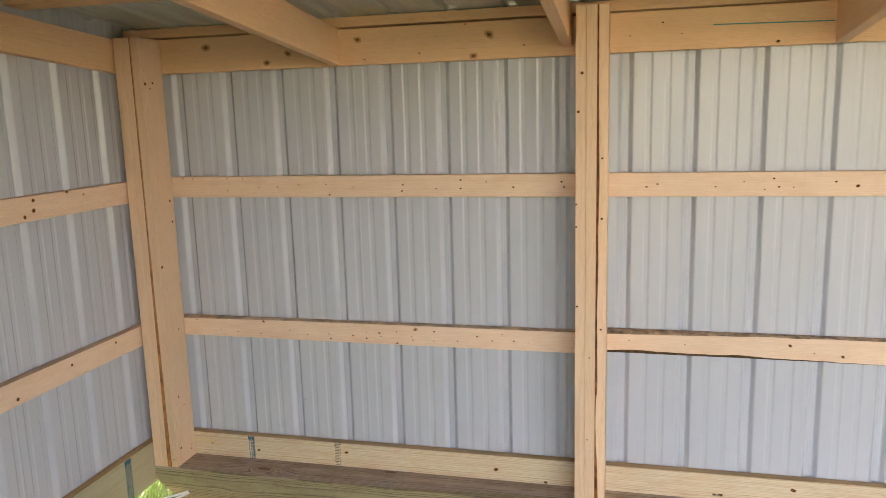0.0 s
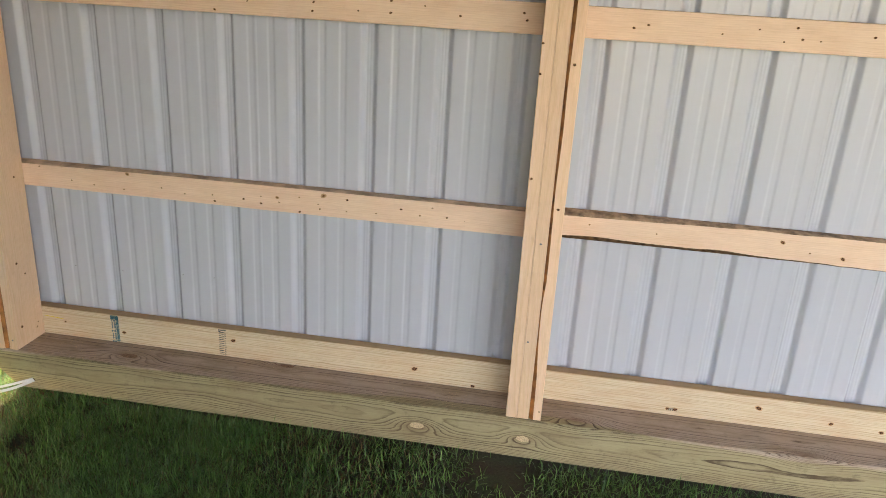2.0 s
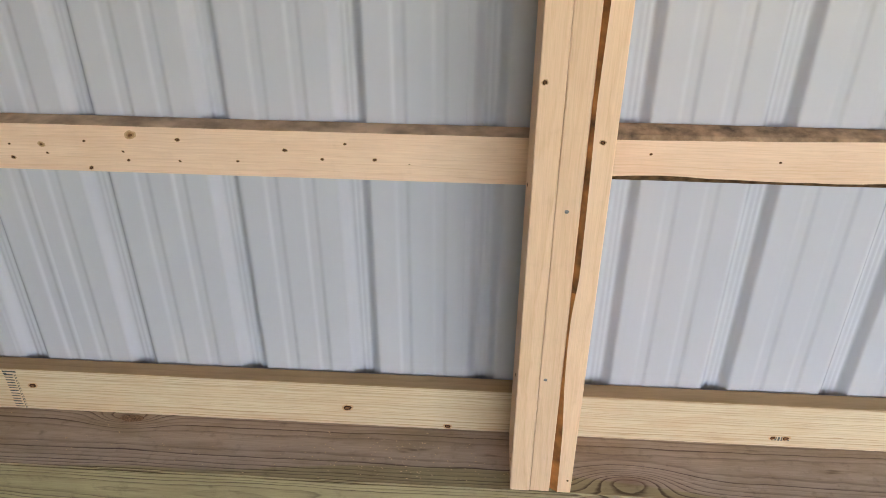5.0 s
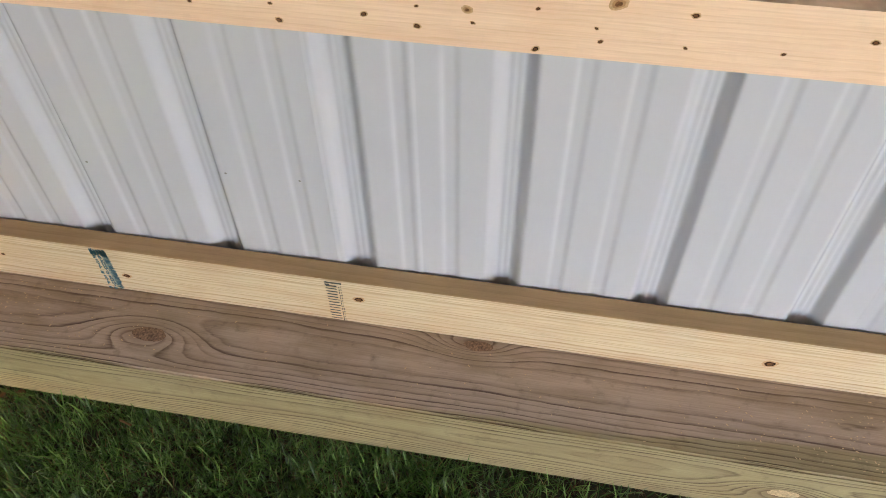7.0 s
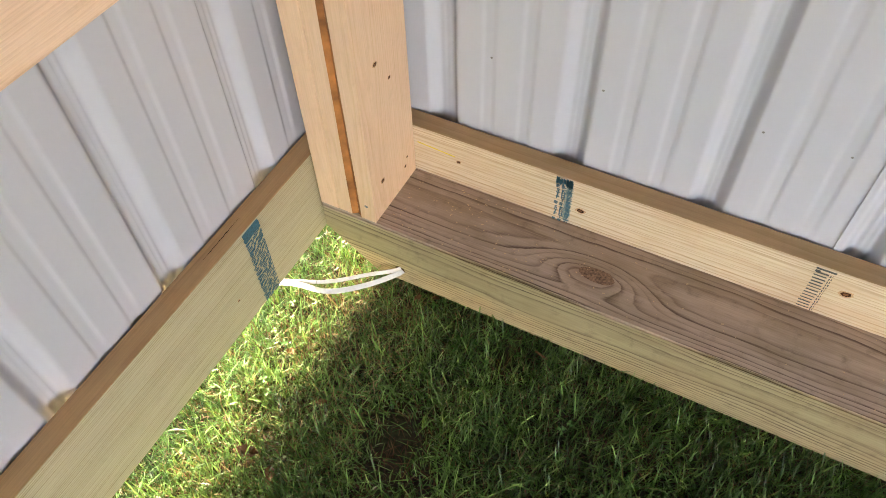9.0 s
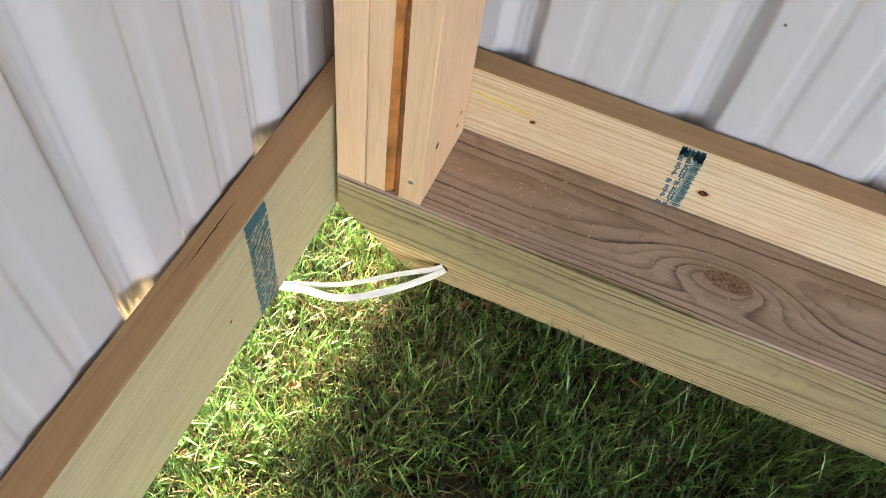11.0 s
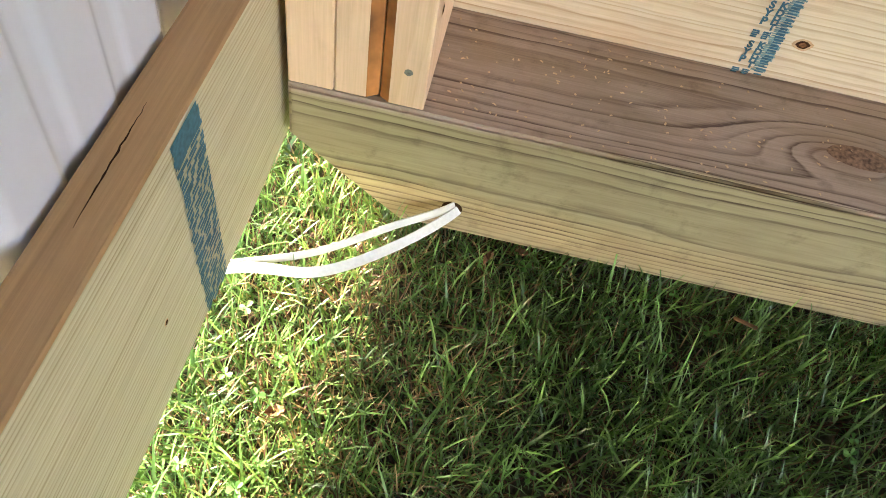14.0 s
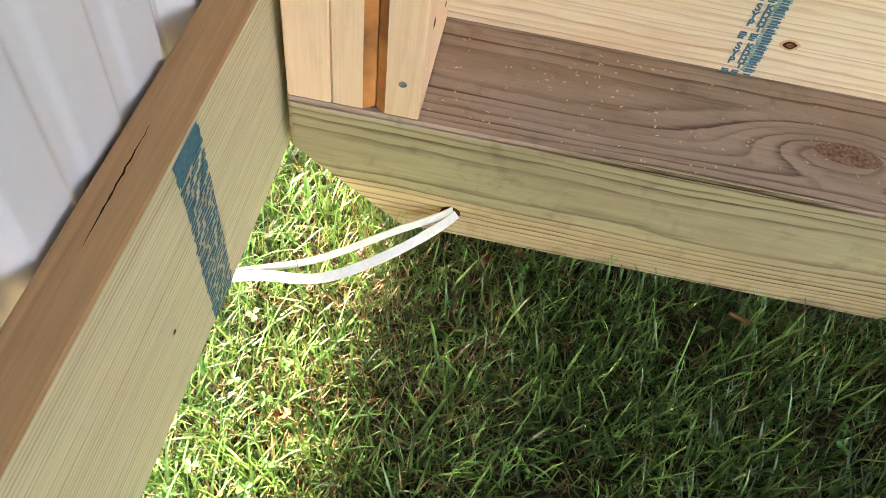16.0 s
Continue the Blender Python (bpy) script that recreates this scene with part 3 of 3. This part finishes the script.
def spot(host, x, y, z, r, facing, material=KNOT, name="knot"):
    """A knot or nail head on a board's face at a place in the world; facing: 'x', '-x' or '-y'."""
    turn = pose(0, 0, 0, 0, 0, {"x": 90, "-x": -90, "-y": 0}[facing])
    ob = with_heart(part(name, disc(r * 1.15, r * 1.15, int(z * 1000)), material, host), material)
    parent = host.matrix_basis if host.parent is None else host.parent.matrix_basis @ host.matrix_basis
    ob.matrix_basis = parent.inverted() @ pose(x, y, z) @ turn


for y, z, r in ((-0.095, 0.46, 0.0035), (-0.111, 0.232, 0.004), (-0.061, 0.412, 0.0025), (-0.038, 0.199, 0.0025), (-0.125, 1.034, 0.005), (-0.124, 1.776, 0.005), (-0.075, 1.781, 0.004), (-0.094, 1.759, 0.003), (-0.03, 1.3, 0.004), (-0.025, 1.211, 0.004), (-0.05, 0.75, 0.003), (-0.03, 0.215, 0.002)):
    spot(corner_stud, 0.1216, y, z, r, "x")
spot(corner_stud, 0.106, -0.1456, 0.194, 0.0021, "-y", NAIL, "nail")
for x, z, r in ((1.816, 0.931, 0.0028), (1.900, 0.849, 0.0028), (1.900, 1.25, 0.003), (1.812, 1.3, 0.0025), (1.812, 1.22, 0.0025), (1.90, 1.46, 0.003), (1.83, 1.75, 0.004), (1.911, 0.19, 0.0016), (1.818, 1.62, 0.0035)):
    spot(mid_stud, x, -0.1456, z, r, "-y")
for y, z, r in ((-0.089, 0.385, 0.003), (-0.116, 0.224, 0.0025), (-0.123, 0.214, 0.0025), (-0.02, 0.162 + 0.01, 0.0015), (-0.06, 0.74, 0.003), (-0.09, 1.1, 0.003)):
    spot(mid_stud, 1.808, y, z, r, "-x")
for x, z in ((1.861, 0.741), (1.854, 0.425)):
    spot(mid_stud, x, -0.1450, z, 0.002, "-y", NAIL, "nail")
for y, z, r in ((-0.812, 0.717, 0.005), (-0.685, 1.318, 0.005), (-0.643, 1.336, 0.006), (-0.64, 1.371, 0.005), (-0.477, 1.385, 0.005), (-0.391, 1.366, 0.003), (-0.55, 0.75, 0.004), (-0.3, 0.76, 0.004)):
    spot(side_girts[0 if z < 1 else 1], 0.0006, y, z, r, "x")
spot(side_sill, 0.0006, -0.377, 0.150, 0.0016, "x")


def inked(host, name, quads, material, label, plane="y"):
    """Flat ink marks on a board's face: quads of (u0, v0, u1, v1), u along the wall, v up, slanted by s."""
    bm = bmesh.new()
    for u0, v0, u1, v1, s in quads:
        co = [(u0, v0), (u1, v0 + s), (u1, v1 + s), (u0, v1)]
        vs = [bm.verts.new((u, -0.0006, v) if plane == "y" else (0.0006, u, v)) for u, v in co]
        bm.faces.new(vs if plane == "y" else vs)
    ob = part(name, bm, material, host, label)
    ob.matrix_basis = host.matrix_basis.inverted()
    return ob


def writing(host, text, size, x, z, material):
    """Stencilled letters, one under the other, on the board's front face."""
    cu = bpy.data.curves.new("stamp_letters", "FONT")
    cu.body, cu.size, cu.offset, cu.space_line, cu.align_x = "\n".join(text), size, 0.0005, 0.8, "CENTER"
    tmp = bpy.data.objects.new("stamp_letters", cu)
    scene.collection.objects.link(tmp)
    me = bpy.data.meshes.new_from_object(tmp.evaluated_get(bpy.context.evaluated_depsgraph_get()))
    bpy.data.objects.remove(tmp)
    me.materials.clear()
    me.materials.append(material)
    ob = new("stamp_letters", me)
    ob.parent = host
    ob.matrix_basis = host.matrix_basis.inverted() @ pose(x, -0.0007, z, 90, 0, 0)
    ob["label"] = "blue stamped letters"
    return ob


rng = random.Random(11)
# the blue stamp on the back sill: a smear, then repeated letters
smear = [(0.384 + 0.0009 * k + rng.uniform(-0.001, 0.001), 0.2455 + rng.uniform(-0.004, 0.003), 0.384 + 0.0009 * k + 0.0016, 0.2585 + rng.uniform(-0.003, 0.0025), 0) for k in range(32)]
inked(sill_a, "stamp_smear", smear, INK, "dark blue smeared ink")
for z in (0.2265, 0.1850):
    writing(sill_a, "SYP", 0.0102, 0.3895, z, INK)
    writing(sill_a, "KDHT", 0.0092, 0.3990, z + 0.0015, INK)
bars = []
for z in (0.2440, 0.2035, 0.1620):
    bars += [(0.3850 + c * 0.0095, z - 0.002 * k - 0.0017, 0.3850 + c * 0.0095 + rng.uniform(0.005, 0.007), z - 0.002 * k, 0) for c in range(2) for k in range(4)]
for k in range(30):
    z = 0.247 - 0.0030 * k
    bars.append((0.4055 + rng.uniform(-0.001, 0.001), z - rng.uniform(0.0013, 0.0024), 0.4145 + rng.uniform(-0.002, 0.0005), z, 0))
inked(sill_a, "stamp_bars", bars, INK, "faded blue ink marks")
wash = [(0.3995 + rng.uniform(0, 0.004), 0.2440 - 0.0021 * k - rng.uniform(0.0012, 0.0021), 0.4140 + rng.uniform(-0.003, 0.002), 0.2440 - 0.0021 * k, 0) for k in range(39)]
inked(sill_a, "stamp_wash", wash, INK_FAINT, "pale blue-green ink stain").location.y += 0.0003
# the dark stamp
bars = [(0.788, 0.2545, 0.8165, 0.2585, 0), (0.7885, 0.2485, 0.796, 0.2530, 0)]
for k in range(13):
    z = 0.2500 - 0.0071 * k
    bars.append((0.7895 + rng.uniform(-0.001, 0.001), z - rng.uniform(0.002, 0.0032), 0.8085 + rng.uniform(-0.002, 0.001), z, 0))
    bars.append((0.8105, z - 0.0055, 0.8120, z - rng.uniform(0.0, 0.001), 0))
    bars.append((0.8135, z - 0.004, 0.8150 + rng.uniform(-0.0008, 0.0005), z, 0))
inked(sill_a, "stamp_bars", bars, INK_DARK, "faded black ink marks")
bars = [(2.318 + 0.006 * k, 0.172, 2.322 + 0.006 * k, 0.182 + rng.uniform(-0.003, 0.003), 0) for k in range(6)]
inked(sill_b, "stamp_bars", bars, INK_DARK, "small faded black ink marks")
inked(sill_a, "marker_line", [(0.127 + 0.0122 * k, 0.2265 - 0.0009 * k, 0.1392 + 0.0122 * k, 0.2290 - 0.0009 * k - 0.0003 * (k % 2), -0.0009) for k in range(6)], CHALK_YELLOW, "yellow marker line")
inked(h2, "marker_line", [(2.262 + 0.0635 * k, 1.8985 - 0.0012 * k, 2.3255 + 0.0635 * k, 1.9025 - 0.0012 * k, -0.0012) for k in range(6)], CHALK_BLUE, "teal marker line")
# the blue stamp on the side board
bars = []
for k in range(44):
    z = 0.2585 - 0.0041 * k
    c = -0.3275 + 0.0008 * (k % 3)
    if k < 5:
        bars.append((c, z - 0.0042, -0.2865 + rng.uniform(-0.003, 0.002), z, 0.002))
        continue
    u = c + rng.uniform(0, 0.003)
    while u < -0.287:
        w = rng.uniform(0.006, 0.016)
        bars.append((u, z - rng.uniform(0.0024, 0.0037), min(u + w, -0.2855), z, rng.uniform(0.0005, 0.0030)))
        u += w + rng.uniform(0.0015, 0.0055)
inked(side_sill, "stamp_bars", bars, INK, "dark blue ink stamp", plane="x")

# a drying crack along the side board's top, made of short slits
bm = bmesh.new()
prev = None
for k in range(22):
    f = k / 21
    y = -0.300 - 0.095 * f
    x = -0.0235 + 0.0008 * noise.noise((k * 0.7, 0, 4)) + 0.002 * f
    w = 0.0005 * math.sin(math.pi * f) * (0.6 + 0.8 * rng.random()) + 0.0001
    row = [bm.verts.new((x - w, y, 0.2624)), bm.verts.new((x + w, y, 0.2624))]
    if prev:
        bm.faces.new((prev[0], prev[1], row[1], row[0]))
    prev = row
crack = part("crack", bm, CRACK, side_sill, "dark drying crack")
crack.matrix_basis = side_sill.matrix_basis.inverted()

# screw ends and dents in the steel
for x, z in ((0.763, 0.432), (0.423, 0.419), (0.244, 0.417), (0.649, 0.43)):
    with_heart(part("dent", disc(0.0014, 0.0014, int(x * 999)), NAIL, wall_back, at=Matrix.Translation((x, -0.0006, z))), NAIL)

# ---- the strap through the skid ----
def ribbon(points, width, twist0, twist1, seed):
    """A flat woven band along smooth points, with thickness."""
    pts = [Vector(p) for p in points]
    path = []
    for i in range(len(pts) - 1):
        p0, p1, p2, p3 = pts[max(i - 1, 0)], pts[i], pts[i + 1], pts[min(i + 2, len(pts) - 1)]
        for k in range(8):
            t = k / 8
            path.append(0.5 * ((2 * p1) + (p2 - p0) * t + (2 * p0 - 5 * p1 + 4 * p2 - p3) * t * t + (3 * p1 - p0 - 3 * p2 + p3) * t ** 3))
    path.append(pts[-1])
    bm = bmesh.new()
    prev = None
    for i, p in enumerate(path):
        along = (path[min(i + 1, len(path) - 1)] - path[max(i - 1, 0)]).normalized()
        flat = along.cross(Vector((0, 0, 1))).normalized()
        up = flat.cross(along)
        a = twist0 + (twist1 - twist0) * i / (len(path) - 1)
        d = flat * math.cos(a) + up * math.sin(a)
        nrm = along.cross(d)
        w = width / 2 * (1 + 0.04 * noise.noise((i * 0.4, seed, 0)))
        row = [bm.verts.new(p + d * (w * u) + nrm * (0.0006 * v)) for u, v in ((-1, -1), (1, -1), (1, 1), (-1, 1))]
        if prev:
            for k in range(4):
                bm.faces.new((prev[k], prev[(k + 1) % 4], row[(k + 1) % 4], row[k]))
        else:
            bm.faces.new(row)
        prev = row
    bm.faces.new(prev[::-1])
    bmesh.ops.recalc_face_normals(bm, faces=bm.faces[:])
    return bm


UPPER_BAND = [(0.175, -0.120, 0.067), (0.160, -0.150, 0.065), (0.112, -0.179, 0.055), (0.055, -0.221, 0.051), (0.0, -0.249, 0.052), (-0.07, -0.28, 0.055)]
LOWER_BAND = [(0.178, -0.120, 0.062), (0.163, -0.153, 0.059), (0.114, -0.198, 0.046), (0.060, -0.238, 0.045), (0.0, -0.254, 0.051), (-0.07, -0.284, 0.054)]
strap = tagged(new("strap"), "white woven strap looped through the timber skid", "strap")
strap.matrix_basis = pose(0.16, -0.147, 0.051)
back = strap.matrix_basis.inverted() @ Matrix.Translation((0, 0, -0.011))
for pts, tw, wide in ((UPPER_BAND, (1.3, 1.45), 0.0085), (LOWER_BAND, (1.2, 0.5), 0.0095)):
    part("band", ribbon(pts, wide, *tw, 3), STRAP, strap).matrix_basis = back

# ---- grass ----
def turf(name, count, x0, x1, y0, y1, lo, hi, width, material, seed, label, lean=0.95, keep=None):
    """Many single blades, each bent once or twice and tapering to a tip."""
    rng = np.random.default_rng(seed)
    px, py = rng.uniform(x0, x1, count), rng.uniform(y0, y1, count)
    if keep is not None:
        ok = keep(px, py, rng)
        px, py = px[ok], py[ok]
        count = len(px)
    length = rng.uniform(lo, hi, count) * rng.uniform(0.7, 1.2, count)
    comb = np.array([noise.noise((u * 13.0, v * 13.0, seed)) for u, v in zip(px.tolist(), py.tolist())])
    a = comb * 9.0 + rng.normal(0, 2.6, count)
    tilt = np.abs(rng.normal(0, lean, count)).clip(0.05, 1.4)
    curl = rng.uniform(0.0, 0.4, count)
    w = width * rng.uniform(0.6, 1.25, count)
    gz = np.array([(noise.noise((u * 2.2, v * 2.2, 0)) * 0.012 + noise.noise((u * 9, v * 9, 0)) * 0.006) for u, v in zip(px.tolist(), py.tolist())]) - 0.016
    ca, sa = np.cos(a), np.sin(a)
    pos = np.stack([px, py, gz], 1)
    side = np.stack([-sa, ca, np.zeros(count)], 1)
    out = []
    steps = (0.36, 0.36, 0.28)
    widths = (0.75, 1.0, 0.7, 0.0)
    for k in range(4):
        if k < 3:
            out += [pos - side * (w * widths[k] / 2)[:, None], pos + side * (w * widths[k] / 2)[:, None]]
            ang = (tilt + curl * k).clip(0, 1.75)
            step = (length * steps[k])[:, None]
            pos = pos + step * np.stack([ca * np.sin(ang), sa * np.sin(ang), np.cos(ang)], 1)
        else:
            out.append(pos)
    verts = np.stack(out, 1).reshape(-1, 3)
    base = np.arange(count)[:, None] * 7
    quads = np.concatenate([base + [0, 1, 3, 2], base + [2, 3, 5, 4]], 0)
    tris = base + [4, 5, 6]
    me = bpy.data.meshes.new(name)
    me.from_pydata(verts.tolist(), [], quads.tolist() + tris.tolist())
    me.materials.append(material)
    me.shade_smooth()
    return tagged(new(name, me), label, "grass", kind="stuff")


def clear_of_skid(x, y, rng):
    thin = np.array([noise.noise((u * 3.1, v * 3.1, 7.0)) for u, v in zip(x.tolist(), y.tolist())])
    for bx, by, br in ((1.82, -0.2, 0.11), (1.68, -0.16, 0.07), (2.92, -0.26, 0.16), (0.1, -0.53, 0.07), (0.55, -0.27, 0.05), (0.30, -0.42, 0.05), (0.40, -0.205, 0.045)):
        thin = thin - 0.75 * np.exp(-((x - bx) ** 2 + (y - by) ** 2) / br ** 2)
    return (y < -0.13) & (rng.uniform(-0.55, 0.35, len(x)) < thin + 0.25)


turf("near_grass", 128000, -0.35, 1.25, -1.15, -0.12, 0.014, 0.055, 0.0018, GRASS, 1, "short green lawn grass under the shed", keep=clear_of_skid)
turf("long_blades", 13000, -0.35, 1.3, -1.15, -0.14, 0.045, 0.075, 0.0022, GRASS, 18, "longer green blades standing over the short grass", lean=0.85, keep=clear_of_skid)
turf("far_grass", 60000, 1.25, 3.9, -1.9, -0.12, 0.02, 0.06, 0.0028, GRASS, 2, "short green lawn grass under the shed", keep=clear_of_skid)
turf("open_grass", 20000, -1.0, 1.25, -2.6, -1.15, 0.02, 0.06, 0.004, GRASS, 4, "short green lawn grass under the shed")
turf("outside_grass", 10000, -1.4, 0.1, -0.14, 0.9, 0.03, 0.07, 0.004, GRASS, 6, "short green lawn grass beside the shed")
turf("lawn", 60000, -2.8, 6.2, -5.8, 2.6, 0.03, 0.08, 0.008, GRASS, 15, "short lawn grass around the shed", keep=lambda x, y, rng: (x < -0.3) | (x > 3.8) | (y > 0.05) | (y < -1.9))
# unseen tufts outside, added so their shadows fray the sunlit strip's edge
turf("shadow_edge_grass", 1500, -0.17, -0.055, -1.3, 0.1, 0.04, 0.095, 0.0028, GRASS, 8, "unseen taller grass added outside the side wall to roughen the shadow edge", lean=0.45)
turf("corner_grass", 12000, -0.4, 0.14, -0.15, 0.3, 0.014, 0.05, 0.0021, GRASS, 12, "short green grass by the cut corner of the skid")
turf("edge_grass", 16000, -0.3, 0.28, -1.05, -0.13, 0.010, 0.036, 0.0018, GRASS, 13, "fine short grass in the sunlit strip")
turf("edge_straw", 24000, -0.3, 0.24, -1.05, 0.1, 0.012, 0.04, 0.0014, STRAW, 14, "dry straw in the sunlit strip", lean=1.3)
turf("brown_thatch", 30000, -0.4, 1.4, -1.15, -0.12, 0.025, 0.055, 0.0013, THATCH, 17, "brown dead stems lying under the grass", lean=1.4)
turf("dry_straw", 9000, -0.4, 1.6, -1.15, -0.12, 0.02, 0.05, 0.0012, STRAW, 5, "dry straw blades among the grass", lean=1.2, keep=clear_of_skid)


def clover(count, seed):
    """Trefoil leaves on thin stalks, scattered and in a few patches."""
    rng = random.Random(seed)
    bm = bmesh.new()
    patches = [(0.05, -0.34), (0.03, -0.46), (0.33, -0.20), (0.62, -0.42), (0.47, -0.55), (0.9, -0.5)]
    for k in range(count):
        if k % 3:
            cx, cy = rng.choice(patches)
            x, y = rng.gauss(cx, 0.035), rng.gauss(cy, 0.03)
        else:
            x, y = rng.uniform(-0.25, 1.1), rng.uniform(-0.95, -0.17)
        if y > -0.155:
            continue
        z, r, turn = rng.uniform(0.008, 0.022), rng.uniform(0.0035, 0.006), rng.uniform(0, 6.3)
        dx, dy = rng.uniform(-0.35, 0.35), rng.uniform(-0.35, 0.35)
        for j in range(3):
            a = turn + j * 2.094
            rim = [(0.0, 0.0), (0.55, 0.42), (1.0, 0.5), (1.25, 0.26), (1.15, 0.0), (1.25, -0.26), (1.0, -0.5), (0.55, -0.42)]
            vs = []
            for u, v in rim:
                px, py = r * (u * math.cos(a) - v * math.sin(a)), r * (u * math.sin(a) + v * math.cos(a))
                vs.append(bm.verts.new((x + px, y + py, z + px * dx + py * dy + abs(v) * r * 0.35)))
            for i in range(1, 7):
                bm.faces.new((vs[0], vs[i], vs[i + 1]))
        foot = [bm.verts.new((x + 0.0004 * c, y + 0.0004 * d, h)) for h in (-0.012, z) for c, d in ((-1, 0), (1, 0))]
        bm.faces.new((foot[0], foot[1], foot[3], foot[2]))
    return tagged(new("clover", mesh_of("clover", bm, CLOVER)), "small green clover leaves among the grass", "clover", kind="stuff")


clover(70, 9)


# fallen leaves, a wood chip and sawdust
def rough_knot(host, x, y, z, rx, ry, facing, material, label):
    """A knot broken out of the timber: an uneven low mound, wider along the grain."""
    bm = bmesh.new()
    rings = []
    for k, f in enumerate((1.0, 0.72, 0.45, 0.2)):
        ring = []
        for i in range(18):
            a = 2 * math.pi * i / 18
            wob = 1 + 0.16 * noise.noise((math.cos(a) * 2, math.sin(a) * 2, x * 9 + k * 0.2))
            up = 0.0 if k == 0 else 0.0006 + 0.0009 * noise.noise((math.cos(a) * f * 4, math.sin(a) * f * 4, x * 5))
            ring.append(bm.verts.new((rx * f * wob * math.cos(a), ry * f * wob * math.sin(a), max(up, 0.0001))))
        rings.append(ring)
    for a, b in zip(rings, rings[1:]):
        for i in range(18):
            bm.faces.new((a[i], a[(i + 1) % 18], b[(i + 1) % 18], b[i]))
    bm.faces.new(rings[-1])
    ob = part("knot", bm, material, host, label)
    ob.matrix_basis = pose(x, y, z, 90 if facing == "-y" else 0, 0, 0)


KNOT_BROWN = plain("crumbled_knot", (0.36, 0.21, 0.135), 0.95, 0.75, 240)
KNOT_CREAM = plain("cream_knot", (0.72, 0.52, 0.32), 0.7, 0.45, 220)
rough_knot(skid, 0.497, -0.082, SKID_TOP + 0.0002, 0.031, 0.0135, "z", KNOT_BROWN, "crumbled reddish-brown knot")
rough_knot(skid, 1.040, -0.012, SKID_TOP + 0.0002, 0.024, 0.010, "z", KNOT_BROWN, "crumbled reddish-brown knot")
rough_knot(skid, 1.526, SKID_FRONT - 0.0002, 0.081, 0.024, 0.0105, "-y", KNOT_CREAM, "cream split knot")
rough_knot(skid, 1.869, SKID_FRONT - 0.0002, 0.086, 0.021, 0.011, "-y", KNOT_CREAM, "cream split knot")


def dead_leaf(x, y, size, turn, seed):
    bm = bmesh.new()
    n = 7
    mid = [bm.verts.new((size * (k / n - 0.5), 0, 0.004 * math.sin(k))) for k in range(n + 1)]
    for sgn in (1, -1):
        edge = [bm.verts.new((size * (k / n - 0.5), sgn * size * 0.24 * math.sin(math.pi * k / n) * (1.1 if k % 2 else 0.8), 0.006 * noise.noise((k, sgn * seed, 0)) + 0.005)) for k in range(1, n)]
        for a, b, c, d in zip(mid[1:-2], edge, edge[1:], mid[2:-1]):
            bm.faces.new((a, b, c, d))
        bm.faces.new((mid[0], edge[0], mid[1]))
        bm.faces.new((mid[-1], edge[-1], mid[-2]))
    ob = new("dead_leaf", mesh_of("dead_leaf", bm, LEAF))
    ob.matrix_basis = pose(x, y, 0.008, 8 * seed % 20 - 10, 10, turn)
    return tagged(ob, "curled dry brown leaf lying in the grass", "leaf", group="dead leaves")


for i, (x, y, size, a) in enumerate(((0.10, -0.545, 0.045, 20), (0.155, -0.56, 0.035, 120), (0.205, -0.165, 0.02, 70), (0.235, -0.15, 0.016, 10), (0.06, -0.36, 0.02, 200), (0.16, -0.42, 0.022, 45))):
    dead_leaf(x, y, size, a, i + 1)
chip = tagged(new("wood_chip", mesh_of("wood_chip", box((-0.012, -0.0018, 0), (0.012, 0.0018, 0.0022), 0.0008), LEAF)), "small reddish wood chip lying in the grass", "wood chip")
chip.matrix_basis = pose(0.452, -0.178, 0.016, 10, 5, -12)

rng = random.Random(21)
flecks = bmesh.new()
for k in range(320):
    x, y = (rng.uniform(0.13, 1.8), rng.uniform(-0.14, -0.005)) if k % 3 == 0 else (rng.gauss(1.6, 0.12), rng.uniform(-0.13, -0.03)) if k % 3 == 1 else (0.125 + abs(rng.gauss(0, 0.2)), rng.uniform(-0.14, -0.01))
    a, w, h = rng.uniform(0, 6.3), rng.uniform(0.0004, 0.001), rng.uniform(0.0005, 0.0022)
    c, s_ = math.cos(a), math.sin(a)
    lo = [flecks.verts.new((x + c * u * h - s_ * v * w, y + s_ * u * h + c * v * w, SKID_TOP + 0.0001)) for u, v in ((-1, -1), (1, -1), (1, 1), (-1, 1))]
    tip = flecks.verts.new((x, y, SKID_TOP + 0.0012))
    for i in range(4):
        flecks.faces.new((lo[i], lo[(i + 1) % 4], tip))
tagged(new("sawdust", mesh_of("sawdust", flecks, SAWDUST)), "pale sawdust flecks scattered on the timber skid", "sawdust", kind="stuff")
